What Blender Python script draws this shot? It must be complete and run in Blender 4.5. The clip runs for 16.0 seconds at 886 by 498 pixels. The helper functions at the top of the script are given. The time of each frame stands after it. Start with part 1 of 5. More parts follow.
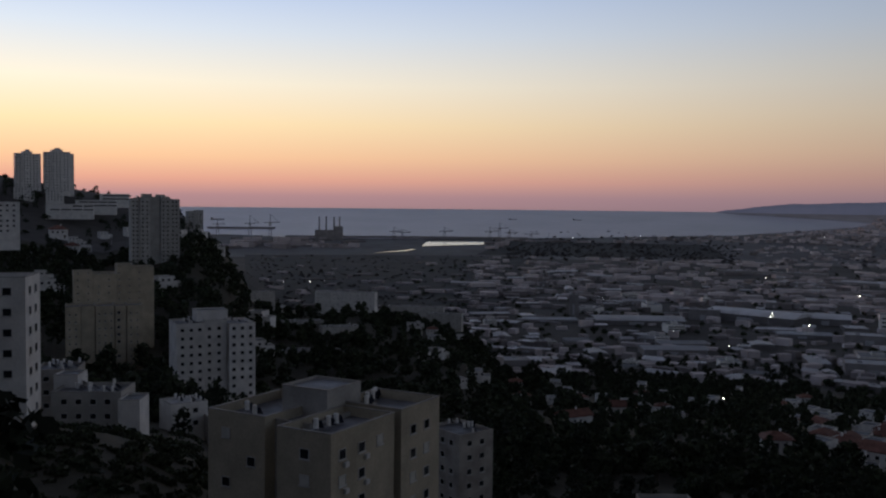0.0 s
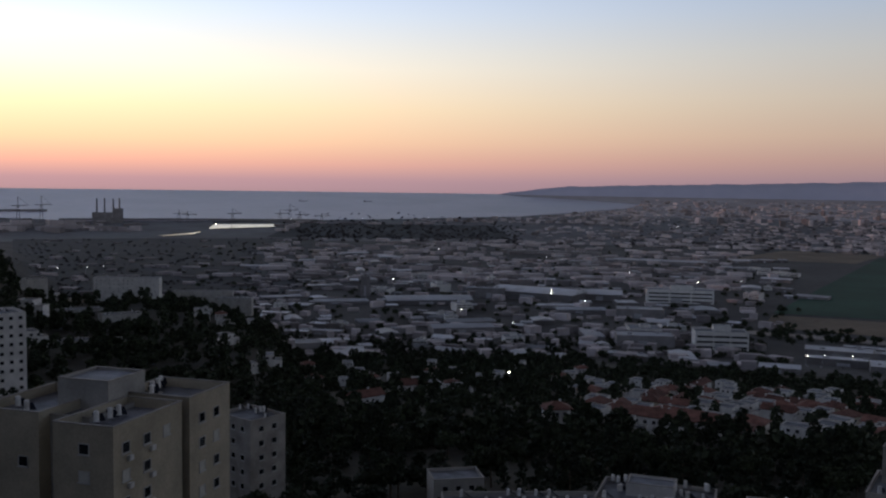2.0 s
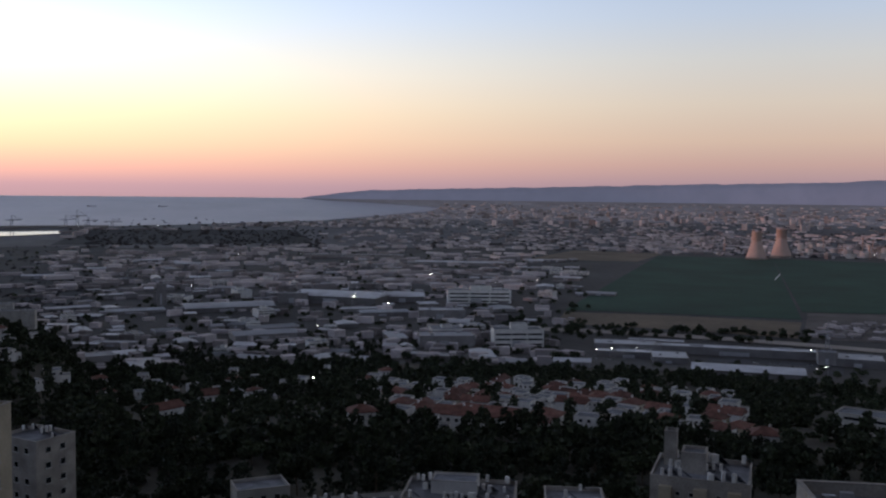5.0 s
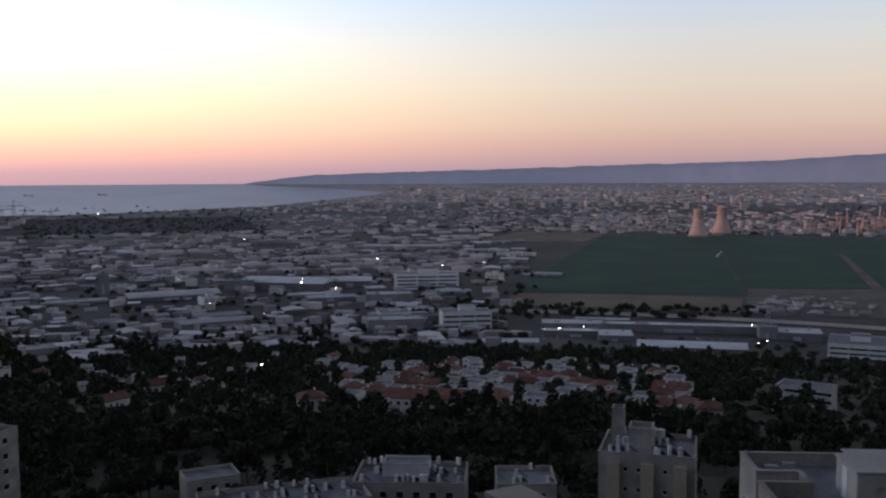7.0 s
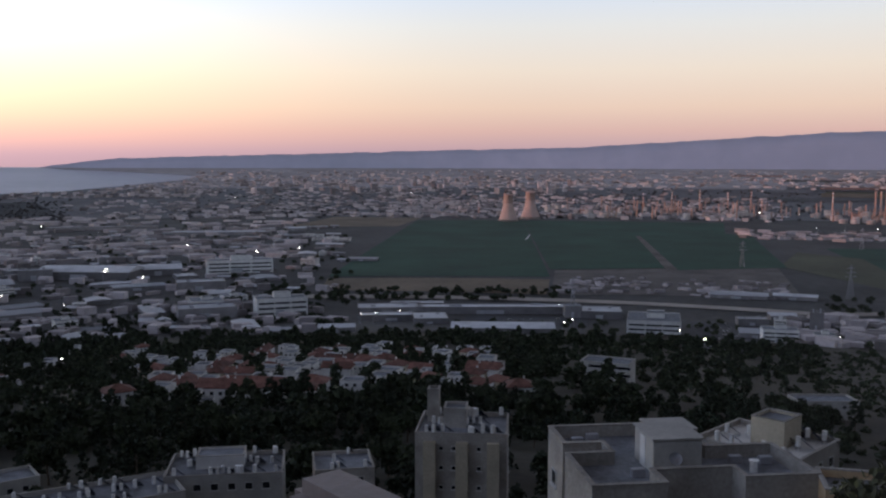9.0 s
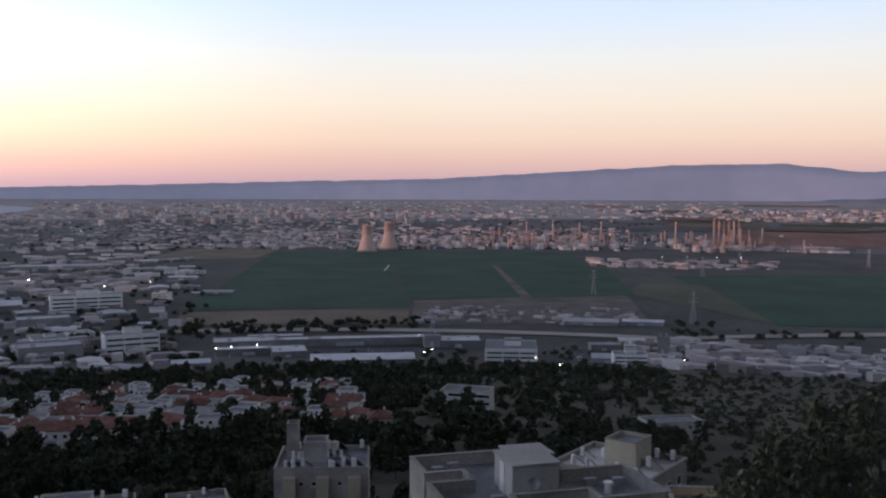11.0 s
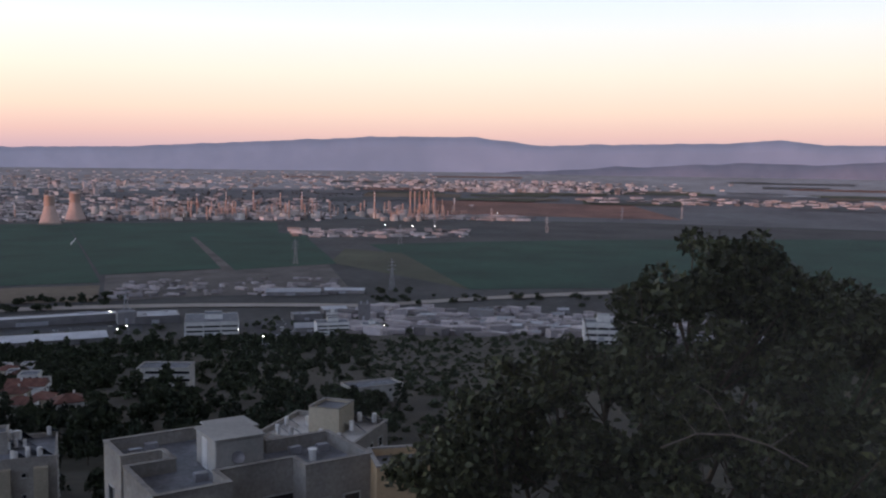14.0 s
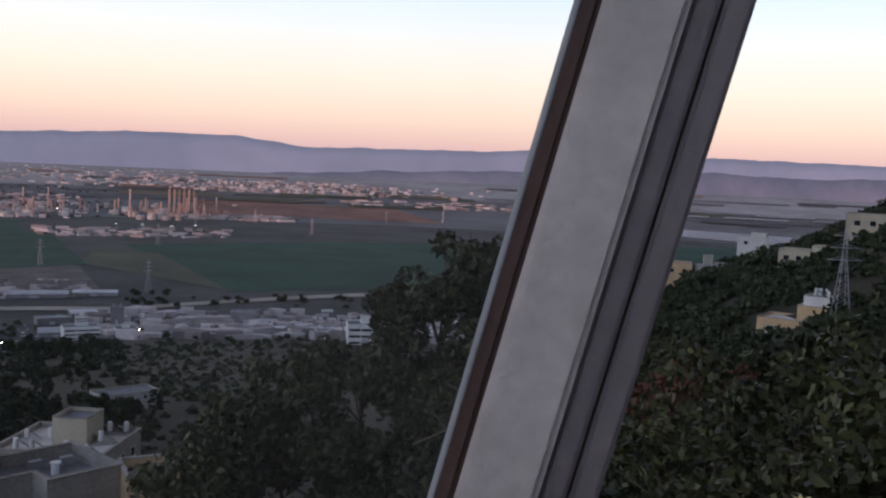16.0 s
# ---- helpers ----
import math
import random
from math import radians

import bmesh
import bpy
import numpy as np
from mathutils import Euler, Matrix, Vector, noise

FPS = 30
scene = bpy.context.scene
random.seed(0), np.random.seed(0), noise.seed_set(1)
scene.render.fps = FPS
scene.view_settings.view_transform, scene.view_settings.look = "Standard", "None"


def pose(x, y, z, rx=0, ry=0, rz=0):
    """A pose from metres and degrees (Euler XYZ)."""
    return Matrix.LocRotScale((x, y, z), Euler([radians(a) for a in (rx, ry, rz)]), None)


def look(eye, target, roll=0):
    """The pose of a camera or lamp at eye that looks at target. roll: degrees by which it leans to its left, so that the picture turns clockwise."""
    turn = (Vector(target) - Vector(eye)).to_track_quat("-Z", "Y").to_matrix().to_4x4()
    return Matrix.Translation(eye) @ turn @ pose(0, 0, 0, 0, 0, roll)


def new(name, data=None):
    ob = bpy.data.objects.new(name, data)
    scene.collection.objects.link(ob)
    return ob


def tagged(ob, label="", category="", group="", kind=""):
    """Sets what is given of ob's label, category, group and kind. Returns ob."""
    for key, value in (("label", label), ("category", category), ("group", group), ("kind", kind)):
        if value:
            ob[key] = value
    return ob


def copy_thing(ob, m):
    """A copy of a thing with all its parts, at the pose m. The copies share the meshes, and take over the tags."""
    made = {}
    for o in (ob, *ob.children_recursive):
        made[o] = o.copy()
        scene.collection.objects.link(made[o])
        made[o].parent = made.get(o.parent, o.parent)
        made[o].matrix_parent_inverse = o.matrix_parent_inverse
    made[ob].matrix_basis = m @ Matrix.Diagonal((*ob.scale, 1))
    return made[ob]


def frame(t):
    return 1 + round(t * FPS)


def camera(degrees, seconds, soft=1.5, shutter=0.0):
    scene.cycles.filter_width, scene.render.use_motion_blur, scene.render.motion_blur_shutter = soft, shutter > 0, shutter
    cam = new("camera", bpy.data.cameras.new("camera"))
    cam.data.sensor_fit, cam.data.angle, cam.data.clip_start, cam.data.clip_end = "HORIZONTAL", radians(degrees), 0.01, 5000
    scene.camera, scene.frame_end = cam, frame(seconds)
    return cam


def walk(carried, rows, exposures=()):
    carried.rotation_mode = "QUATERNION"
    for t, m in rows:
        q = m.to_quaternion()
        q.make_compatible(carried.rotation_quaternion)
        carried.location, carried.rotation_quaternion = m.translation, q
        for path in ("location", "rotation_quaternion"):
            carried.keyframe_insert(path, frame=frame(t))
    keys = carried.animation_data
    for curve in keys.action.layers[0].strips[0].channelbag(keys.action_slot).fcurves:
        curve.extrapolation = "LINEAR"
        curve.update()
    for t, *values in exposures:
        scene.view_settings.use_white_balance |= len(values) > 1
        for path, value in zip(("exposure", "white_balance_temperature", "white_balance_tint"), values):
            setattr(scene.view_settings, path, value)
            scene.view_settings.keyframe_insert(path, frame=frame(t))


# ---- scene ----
# ---------------------------------------------------------------- camera
EYE = 165.0            # height of the eye over the plain
cam = camera(50.88, 16.0, soft=2.2)


def aim(yaw, pitch, roll, side=0.0):
    """The camera at the car's window: yaw clockwise from north, pitch up, roll; side: its shift towards the south."""
    y, p = radians(yaw), radians(pitch)
    eye = Vector((0, -side, EYE))
    way = Vector((math.sin(y) * math.cos(p), math.cos(y) * math.cos(p), math.sin(p)))
    return look(eye, eye + way * 10, roll)


walk(cam, [
    (0.0, aim(0.02, -2.84, 0.58, -0.022)),
    (0.5, aim(4.45, -3.02, 0.63, -0.022)),
    (1.0, aim(7.52, -3.20, 0.40, -0.022)),
    (1.5, aim(10.18, -3.49, 0.40, -0.022)),
    (2.0, aim(12.85, -3.81, 0.77, -0.022)),
    (2.5, aim(15.38, -4.37, 1.01, -0.022)),
    (3.0, aim(17.98, -4.70, 0.90, -0.022)),
    (3.5, aim(20.19, -4.18, 0.75, -0.022)),
    (4.0, aim(21.18, -4.07, 0.14, -0.022)),
    (4.5, aim(23.60, -3.49, 0.45, -0.022)),
    (7.0, aim(28.24, -4.46, -0.30, -0.022)),
    (7.5, aim(30.85, -4.64, -0.99, -0.022)),
    (8.0, aim(33.72, -4.96, -0.82, -0.022)),
    (8.5, aim(36.86, -5.46, -0.25, -0.022)),
    (11.0, aim(48.27, -3.49, 0.16, -0.022)),
    (11.5, aim(51.25, -3.97, 0.59, -0.022)),
    (12.0, aim(55.62, -4.62, 0.93, -0.022)),
    (12.5, aim(58.99, -4.42, 1.38, -0.022)),
    (13.0, aim(62.08, -4.97, 1.38, -0.022)),
    (13.5, aim(63.88, -4.79, 1.39, -0.022)),
    (14.0, aim(66.54, -5.19, 0.73, -0.022)),
    (14.5, aim(70.88, -4.93, 0.68, -0.012)),
    (15.0, aim(75.25, -4.50, 0.23, 0.017)),
    (15.5, aim(76.94, -3.70, 0.58, 0.040)),
    (16.0, aim(80.98, -4.66, 2.55, 0.122)),
], exposures=[(0.0, -0.89), (2.0, -0.48), (4.5, -0.20), (8.0, 0.10), (11.0, 0.36), (14.0, 0.54), (16.0, 0.54)])

# ---------------------------------------------------------------- sky and sun
SUN_AZ, SUN_EL = -58.0, 1.6


def lin(r, g, b):
    """Linear colour from screen values."""
    return tuple(((c / 255 + 0.055) / 1.055) ** 2.4 if c > 10 else c / 3294 for c in (r, g, b)) + (1.0,)


world = bpy.data.worlds.new("dusk_sky")
scene.world = world
world.use_nodes = True
wn, wl = world.node_tree.nodes, world.node_tree.links
wn.clear()
w_out, w_bg = wn.new("ShaderNodeOutputWorld"), wn.new("ShaderNodeBackground")
w_co, w_sep = wn.new("ShaderNodeTexCoord"), wn.new("ShaderNodeSeparateXYZ")
wl.new(w_co.outputs["Generated"], w_sep.inputs[0])
w_map = wn.new("ShaderNodeMapRange")
w_map.inputs[1].default_value, w_map.inputs[2].default_value = -0.05, 0.75
wl.new(w_sep.outputs[2], w_map.inputs[0])


def sky_ramp(stops):
    ramp = wn.new("ShaderNodeValToRGB")
    els = ramp.color_ramp.elements
    for i, (el, col) in enumerate(stops):
        pos = (math.sin(radians(el)) + 0.05) / 0.8
        e = els[i] if i < 2 else els.new(pos)
        e.position, e.color = pos, lin(*col)
    wl.new(w_map.outputs[0], ramp.inputs[0])
    return ramp


# the glow side, where the sun has gone down, and the side away from it
glow = sky_ramp([(-1.5, (140, 114, 116)), (0.3, (166, 127, 130)), (1.3, (216, 156, 134)), (2.6, (236, 188, 146)), (4.6, (242, 214, 168)),
                 (7, (237, 226, 204)), (10, (206, 214, 224)), (13.5, (168, 188, 224)), (19, (140, 162, 205)), (28, (110, 113, 127)), (46, (82, 83, 95)), (62, (70, 70, 78))])
away = sky_ramp([(-1.5, (142, 124, 146)), (0.6, (180, 152, 162)), (1.8, (207, 172, 165)), (3.2, (222, 195, 178)), (5.4, (226, 212, 198)),
                 (8, (218, 218, 217)), (10.5, (201, 214, 233)), (15, (180, 202, 236)), (20, (146, 168, 210)), (28, (110, 112, 124)), (46, (82, 82, 92)), (62, (70, 69, 76))])
w_dot = wn.new("ShaderNodeVectorMath")
w_dot.operation = "DOT_PRODUCT"
w_dot.inputs[1].default_value = (math.sin(radians(SUN_AZ)), math.cos(radians(SUN_AZ)), 0)
wl.new(w_co.outputs["Generated"], w_dot.inputs[0])
w_fac = wn.new("ShaderNodeMapRange")
w_fac.interpolation_type = "SMOOTHSTEP"
w_fac.inputs[1].default_value, w_fac.inputs[2].default_value = -0.35, 0.9
wl.new(w_dot.outputs["Value"], w_fac.inputs[0])
w_mix = wn.new("ShaderNodeMixRGB")
wl.new(w_fac.outputs[0], w_mix.inputs[0])
wl.new(away.outputs[0], w_mix.inputs[1])
wl.new(glow.outputs[0], w_mix.inputs[2])
wl.new(w_mix.outputs[0], w_bg.inputs[0])
w_gain = wn.new("ShaderNodeMapRange")
w_gain.inputs[1].default_value, w_gain.inputs[2].default_value, w_gain.inputs[3].default_value, w_gain.inputs[4].default_value = -0.25, 1.0, 1.0, 2.35
w_gain.interpolation_type = "SMOOTHSTEP"
wl.new(w_dot.outputs["Value"], w_gain.inputs[0])
wl.new(w_gain.outputs[0], w_bg.inputs[1])
wl.new(w_bg.outputs[0], w_out.inputs[0])

sun = new("sun", bpy.data.lights.new("sun", "SUN"))
sun.data.energy, sun.data.angle, sun.data.color = 1.25, radians(0.8), (1.0, 0.4, 0.25)
sun.matrix_world = look((0, 0, 400), (-math.sin(radians(SUN_AZ)) * 100, -math.cos(radians(SUN_AZ)) * 100, 400 - 100 * math.tan(radians(SUN_EL))))


# ---------------------------------------------------------------- materials
def mat(name, color, rough=0.8, vary=0.25, scale=0.3, fine=6.0, metal=0.0, bump=0.15, per=0.0, spec=0.35, tint=None, emit=0.0):
    """A surface with stains at a large scale and grain at a small one; per: how far one object's shade differs from the next."""
    m = bpy.data.materials.new(name)
    m.use_nodes = True
    n, l = m.node_tree.nodes, m.node_tree.links
    b = n["Principled BSDF"]
    b.inputs["Roughness"].default_value, b.inputs["Metallic"].default_value = rough, metal
    b.inputs["Specular IOR Level"].default_value = spec
    geo = n.new("ShaderNodeNewGeometry")
    big, small = n.new("ShaderNodeTexNoise"), n.new("ShaderNodeTexNoise")
    for t, s in ((big, scale), (small, fine)):
        t.inputs["Scale"].default_value, t.inputs["Detail"].default_value = s, 5
        l.new(geo.outputs["Position"], t.inputs["Vector"])
    ramp = n.new("ShaderNodeMapRange")
    ramp.inputs[1].default_value, ramp.inputs[2].default_value = 0.3, 0.7
    ramp.inputs[3].default_value, ramp.inputs[4].default_value = 1 - vary, 1 + vary
    l.new(big.outputs[0], ramp.inputs[0])
    ramp2 = n.new("ShaderNodeMapRange")
    ramp2.inputs[1].default_value, ramp2.inputs[2].default_value = 0.3, 0.7
    ramp2.inputs[3].default_value, ramp2.inputs[4].default_value = 1 - vary * 0.5, 1 + vary * 0.5
    l.new(small.outputs[0], ramp2.inputs[0])
    mul = n.new("ShaderNodeMath")
    mul.operation = "MULTIPLY"
    l.new(ramp.outputs[0], mul.inputs[0])
    l.new(ramp2.outputs[0], mul.inputs[1])
    last = mul.outputs[0]
    if per:
        info, pr, m2 = n.new("ShaderNodeObjectInfo"), n.new("ShaderNodeMapRange"), n.new("ShaderNodeMath")
        pr.inputs[3].default_value, pr.inputs[4].default_value = 1 - per, 1 + per
        l.new(info.outputs["Random"], pr.inputs[0])
        m2.operation = "MULTIPLY"
        l.new(last, m2.inputs[0])
        l.new(pr.outputs[0], m2.inputs[1])
        last = m2.outputs[0]
    base = n.new("ShaderNodeMixRGB")
    base.inputs[1].default_value = (*color, 1)
    base.inputs[2].default_value = (*(tint or color), 1)
    l.new(big.outputs[0], base.inputs[0])
    sc = n.new("ShaderNodeVectorMath")
    sc.operation = "SCALE"
    l.new(base.outputs[0], sc.inputs[0])
    l.new(last, sc.inputs["Scale"])
    l.new(sc.outputs[0], b.inputs["Base Color"])
    if bump:
        bp = n.new("ShaderNodeBump")
        bp.inputs["Strength"].default_value, bp.inputs["Distance"].default_value = bump, 0.05
        l.new(small.outputs[0], bp.inputs["Height"])
        l.new(bp.outputs[0], b.inputs["Normal"])
    if emit:
        b.inputs["Emission Strength"].default_value = emit
        b.inputs["Emission Color"].default_value = (*color, 1)
    return m


def island(m, amount=0.35):
    """Shade each loose piece of a joined mesh a little differently."""
    n, l = m.node_tree.nodes, m.node_tree.links
    b = n["Principled BSDF"]
    src = b.inputs["Base Color"].links[0].from_socket
    geo, mr, sc = n.new("ShaderNodeNewGeometry"), n.new("ShaderNodeMapRange"), n.new("ShaderNodeVectorMath")
    mr.inputs[3].default_value, mr.inputs[4].default_value = 1 - amount, 1 + amount
    sc.operation = "SCALE"
    l.new(geo.outputs["Random Per Island"], mr.inputs[0])
    l.new(src, sc.inputs[0])
    l.new(mr.outputs[0], sc.inputs["Scale"])
    l.new(sc.outputs[0], b.inputs["Base Color"])
    return m


M = {}
M["soil"] = mat("dry_scrub_soil", (0.05, 0.044, 0.031), 0.95, 0.5, 0.02, 0.4, tint=(0.03, 0.031, 0.02))
M["dryslope"] = mat("dry_earth_slope", (0.062, 0.052, 0.037), 0.95, 0.5, 0.03, 0.5, tint=(0.036, 0.035, 0.023))
# distant fields, their green dulled by haze put into the colour
M["valley"] = mat("valley_farmland_hazed", (0.085, 0.1, 0.098), 0.95, 0.3, 0.006, 0.05, tint=(0.11, 0.1, 0.105), bump=0)
M["plain"] = mat("plain_ground", (0.085, 0.08, 0.075), 0.95, 0.45, 0.006, 0.08, tint=(0.05, 0.05, 0.05), bump=0)
M["crop"] = mat("green_crop", (0.011, 0.056, 0.031), 0.9, 0.3, 0.008, 0.08, tint=(0.018, 0.063, 0.036), bump=0)
M["crop2"] = mat("pale_crop", (0.078, 0.08, 0.046), 0.9, 0.3, 0.008, 0.08, bump=0)
M["straw"] = mat("mown_field", (0.16, 0.125, 0.085), 0.9, 0.3, 0.01, 0.1, bump=0)
M["tilled"] = mat("red_tilled_field", (0.23, 0.115, 0.085), 0.9, 0.3, 0.006, 0.05, bump=0)
M["wood"] = mat("far_woodland_floor", (0.035, 0.038, 0.04), 0.95, 0.4, 0.01, 0.1, bump=0)
M["dust"] = mat("bare_earth", (0.12, 0.105, 0.095), 0.9, 0.35, 0.02, 0.15, bump=0)
M["asphalt"] = mat("asphalt", (0.05, 0.05, 0.055), 0.85, 0.25, 0.05, 1.0)
M["road"] = mat("pale_road", (0.36, 0.32, 0.28), 0.85, 0.2, 0.02, 0.4)
# violet base colour carries the dusk sky's reflection
M["sea"] = mat("sea_water_sky_sheen", (0.3, 0.25, 0.28), 0.4, 0.12, 0.003, 0.03, bump=0, spec=0.5)
# mauve-grey of distant haze put into the land colour
M["farland"] = mat("far_land_haze_tone", (0.19, 0.175, 0.19), 0.95, 0.35, 0.004, 0.03, tint=(0.10, 0.115, 0.11), bump=0)
# haze painted as pale violet, with emission adding its brightness
M["hazeland"] = mat("far_plain_haze_glow", (0.17, 0.165, 0.195), 1.0, 0.4, 0.004, 0.02, tint=(0.12, 0.13, 0.15), bump=0, spec=0.0, emit=0.36)
M["basin"] = mat("basin_water", (0.05, 0.06, 0.07), 0.12, 0.05, 0.01, 0.1, bump=0, spec=0.6)
M["plaster"] = mat("grey_plaster", (0.42, 0.41, 0.38), 0.85, 0.18, 0.25, 3.0, per=0.12)
M["cream"] = mat("cream_render", (0.46, 0.41, 0.31), 0.85, 0.18, 0.25, 3.0, per=0.1)
M["white"] = mat("white_render", (0.66, 0.65, 0.62), 0.8, 0.14, 0.3, 3.0, per=0.1)
M["sand"] = mat("sandstone_render", (0.55, 0.4, 0.24), 0.85, 0.15, 0.4, 4.0)
M["concrete"] = mat("weathered_concrete", (0.33, 0.31, 0.28), 0.9, 0.3, 0.3, 4.0, per=0.1)
M["bitumen"] = mat("rooftop_screed", (0.17, 0.18, 0.2), 0.7, 0.4, 0.35, 4.0, per=0.2)
M["palemetal"] = mat("pale_sheet_roof", (0.45, 0.46, 0.48), 0.55, 0.2, 0.05, 0.6, per=0.35)
M["greymetal"] = mat("grey_sheet_roof", (0.28, 0.29, 0.31), 0.6, 0.25, 0.05, 0.6, per=0.35)
M["shedwall"] = mat("shed_wall", (0.2, 0.19, 0.19), 0.8, 0.2, 0.08, 0.8, per=0.35)
M["bluewall"] = mat("blue_cladding", (0.12, 0.2, 0.38), 0.6, 0.15, 0.1, 1.0)
M["brick"] = mat("red_roof_tiles", (0.165, 0.08, 0.063), 0.8, 0.35, 0.4, 5.0, per=0.3)
M["pane"] = mat("dark_window_glass", (0.02, 0.022, 0.026), 0.08, 0.05, 1.0, 1.0, bump=0, spec=0.6)
M["frame"] = mat("window_frame", (0.5, 0.5, 0.48), 0.6, 0.1, 1, 8)
M["shutter"] = mat("pale_roller_shutter", (0.55, 0.55, 0.5), 0.6, 0.1, 1, 8)
M["tank"] = mat("white_enamel_tank", (0.72, 0.72, 0.7), 0.4, 0.12, 1.0, 10, per=0.1)
M["solar"] = mat("solar_collector", (0.03, 0.04, 0.07), 0.12, 0.1, 1.0, 8, spec=0.6)
M["steel"] = mat("galvanised_steel", (0.4, 0.4, 0.42), 0.5, 0.15, 0.5, 5, metal=0.5)
# orange-red of the last sunlight is part of this steel colour
M["stack"] = mat("process_steel_last_light", (0.44, 0.28, 0.225), 0.7, 0.25, 0.05, 0.5, per=0.4)
# concrete with the low sun's pink mixed into its base
M["shell"] = mat("tower_concrete_pink_light", (0.48, 0.36, 0.32), 0.85, 0.12, 0.03, 0.3)
M["bark"] = mat("bark", (0.1, 0.08, 0.06), 0.95, 0.3, 2, 12)
M["deadwood"] = mat("bare_grey_twig", (0.17, 0.14, 0.12), 0.9, 0.2, 3, 15)
M["leaf"] = island(mat("dark_green_foliage", (0.035, 0.046, 0.023), 0.75, 0.3, 0.15, 2.0, bump=0, per=0.35), 0.5)
M["pine"] = island(mat("pine_foliage", (0.027, 0.037, 0.021), 0.85, 0.3, 0.15, 2.0, bump=0, per=0.3), 0.4)
# foliage for distant trees, greyed and lightened with painted haze
M["farwood"] = island(mat("far_woods_hazed", (0.075, 0.072, 0.075), 0.95, 0.3, 0.01, 0.1, bump=0), 0.25)
M["oldtank"] = mat("weathered_tank_paint", (0.42, 0.38, 0.36), 0.6, 0.2, 0.05, 0.6, per=0.35)
M["carob"] = island(mat("near_tree_leaves", (0.044, 0.057, 0.026), 0.6, 0.3, 0.5, 3.0, bump=0, tint=(0.056, 0.056, 0.024)), 0.7)
M["bush"] = island(mat("broad_bush_leaves", (0.046, 0.056, 0.018), 0.55, 0.35, 1.6, 5.0, bump=0, tint=(0.062, 0.062, 0.024)), 0.75)
M["glass"] = bpy.data.materials.new("dusty_window_glass")
M["glass"].use_nodes = True
gn, gl = M["glass"].node_tree.nodes, M["glass"].node_tree.links
gn.clear()
g_out, g_clear, g_dust, g_mix = gn.new("ShaderNodeOutputMaterial"), gn.new("ShaderNodeBsdfTransparent"), gn.new("ShaderNodeBsdfTranslucent"), gn.new("ShaderNodeMixShader")
g_dust.inputs[0].default_value = (0.82, 0.8, 0.78, 1)
g_geo, g_noise, g_sep, g_fade, g_amt = gn.new("ShaderNodeNewGeometry"), gn.new("ShaderNodeTexNoise"), gn.new("ShaderNodeSeparateXYZ"), gn.new("ShaderNodeMapRange"), gn.new("ShaderNodeMath")
g_noise.inputs["Scale"].default_value, g_noise.inputs["Detail"].default_value = 9.0, 4
gl.new(g_geo.outputs["Position"], g_noise.inputs["Vector"])
gl.new(g_geo.outputs["Position"], g_sep.inputs[0])
# the dust is thickest near the pillar
g_fade.inputs[1].default_value, g_fade.inputs[2].default_value, g_fade.inputs[3].default_value, g_fade.inputs[4].default_value = 0.55, -0.05, 0.0, 0.075
gl.new(g_sep.outputs[1], g_fade.inputs[0])
g_amt.operation = "MULTIPLY"
gl.new(g_fade.outputs[0], g_amt.inputs[0])
gl.new(g_noise.outputs[0], g_amt.inputs[1])
gl.new(g_amt.outputs[0], g_mix.inputs[0])
gl.new(g_clear.outputs[0], g_mix.inputs[1])
gl.new(g_dust.outputs[0], g_mix.inputs[2])
gl.new(g_mix.outputs[0], g_out.inputs[0])
M["rust"] = island(mat("dry_brown_leaves", (0.13, 0.055, 0.035), 0.8, 0.3, 1, 5, bump=0), 0.4)
# both ranges: violet-blue haze painted in, lifted by emission
M["haze"] = mat("far_hills_haze_glow", (0.135, 0.148, 0.215), 1.0, 0.2, 0.0016, 0.01, bump=0, spec=0.0, tint=(0.155, 0.148, 0.195), emit=0.6)
M["foothill"] = mat("foothills_haze_glow", (0.088, 0.096, 0.14), 1.0, 0.22, 0.004, 0.015, bump=0, spec=0.0, tint=(0.12, 0.1, 0.13), emit=0.55)
M["town"] = island(mat("far_town_blocks", (0.37, 0.335, 0.335), 0.9, 0.2, 0.02, 0.2, bump=0), 0.6)
M["lamp"] = mat("lit_lamp", (1.0, 0.93, 0.8), 0.5, 0, 1, 1, bump=0, emit=16.0)
M["trim"] = mat("grey_plastic_trim", (0.6, 0.53, 0.475), 0.5, 0.15, 7, 60)
M["seal"] = mat("brown_rubber_seal", (0.1, 0.058, 0.045), 0.6, 0.15, 8, 60)
M["darktrim"] = mat("dark_grey_door_trim", (0.24, 0.2, 0.19), 0.55, 0.1, 6, 60)
M["carpaint"] = mat("car_body_paint", (0.3, 0.3, 0.32), 0.35, 0.1, 1, 8, per=0.8, spec=0.5)


# ---------------------------------------------------------------- land
def step(x, pts):
    """Smooth value between knots."""
    if x <= pts[0][0]:
        return pts[0][1]
    for (a, u), (b, v) in zip(pts, pts[1:]):
        if x <= b:
            f = (x - a) / (b - a)
            return u + (v - u) * f
    return pts[-1][1]


SLOPE = [(0, 163.4), (15, 158), (30, 149), (60, 131), (100, 117), (150, 104), (250, 90), (350, 77), (600, 38), (850, 8), (980, 0), (2800, 0)]
WEST_TURN = [(-180, 1.2), (-60, 1.7), (-34, 1.25), (-25, 1.0), (-20, 0.9), (-17, 0.8), (-15, 0.72), (-13, 0.45), (-11.5, 0.12), (-10, 0)]
WEST_RISE = [(60, 0), (150, 28), (200, 22), (345, 22), (410, 32), (700, 95), (1200, 190), (1500, 165), (2200, 40), (2800, 0)]
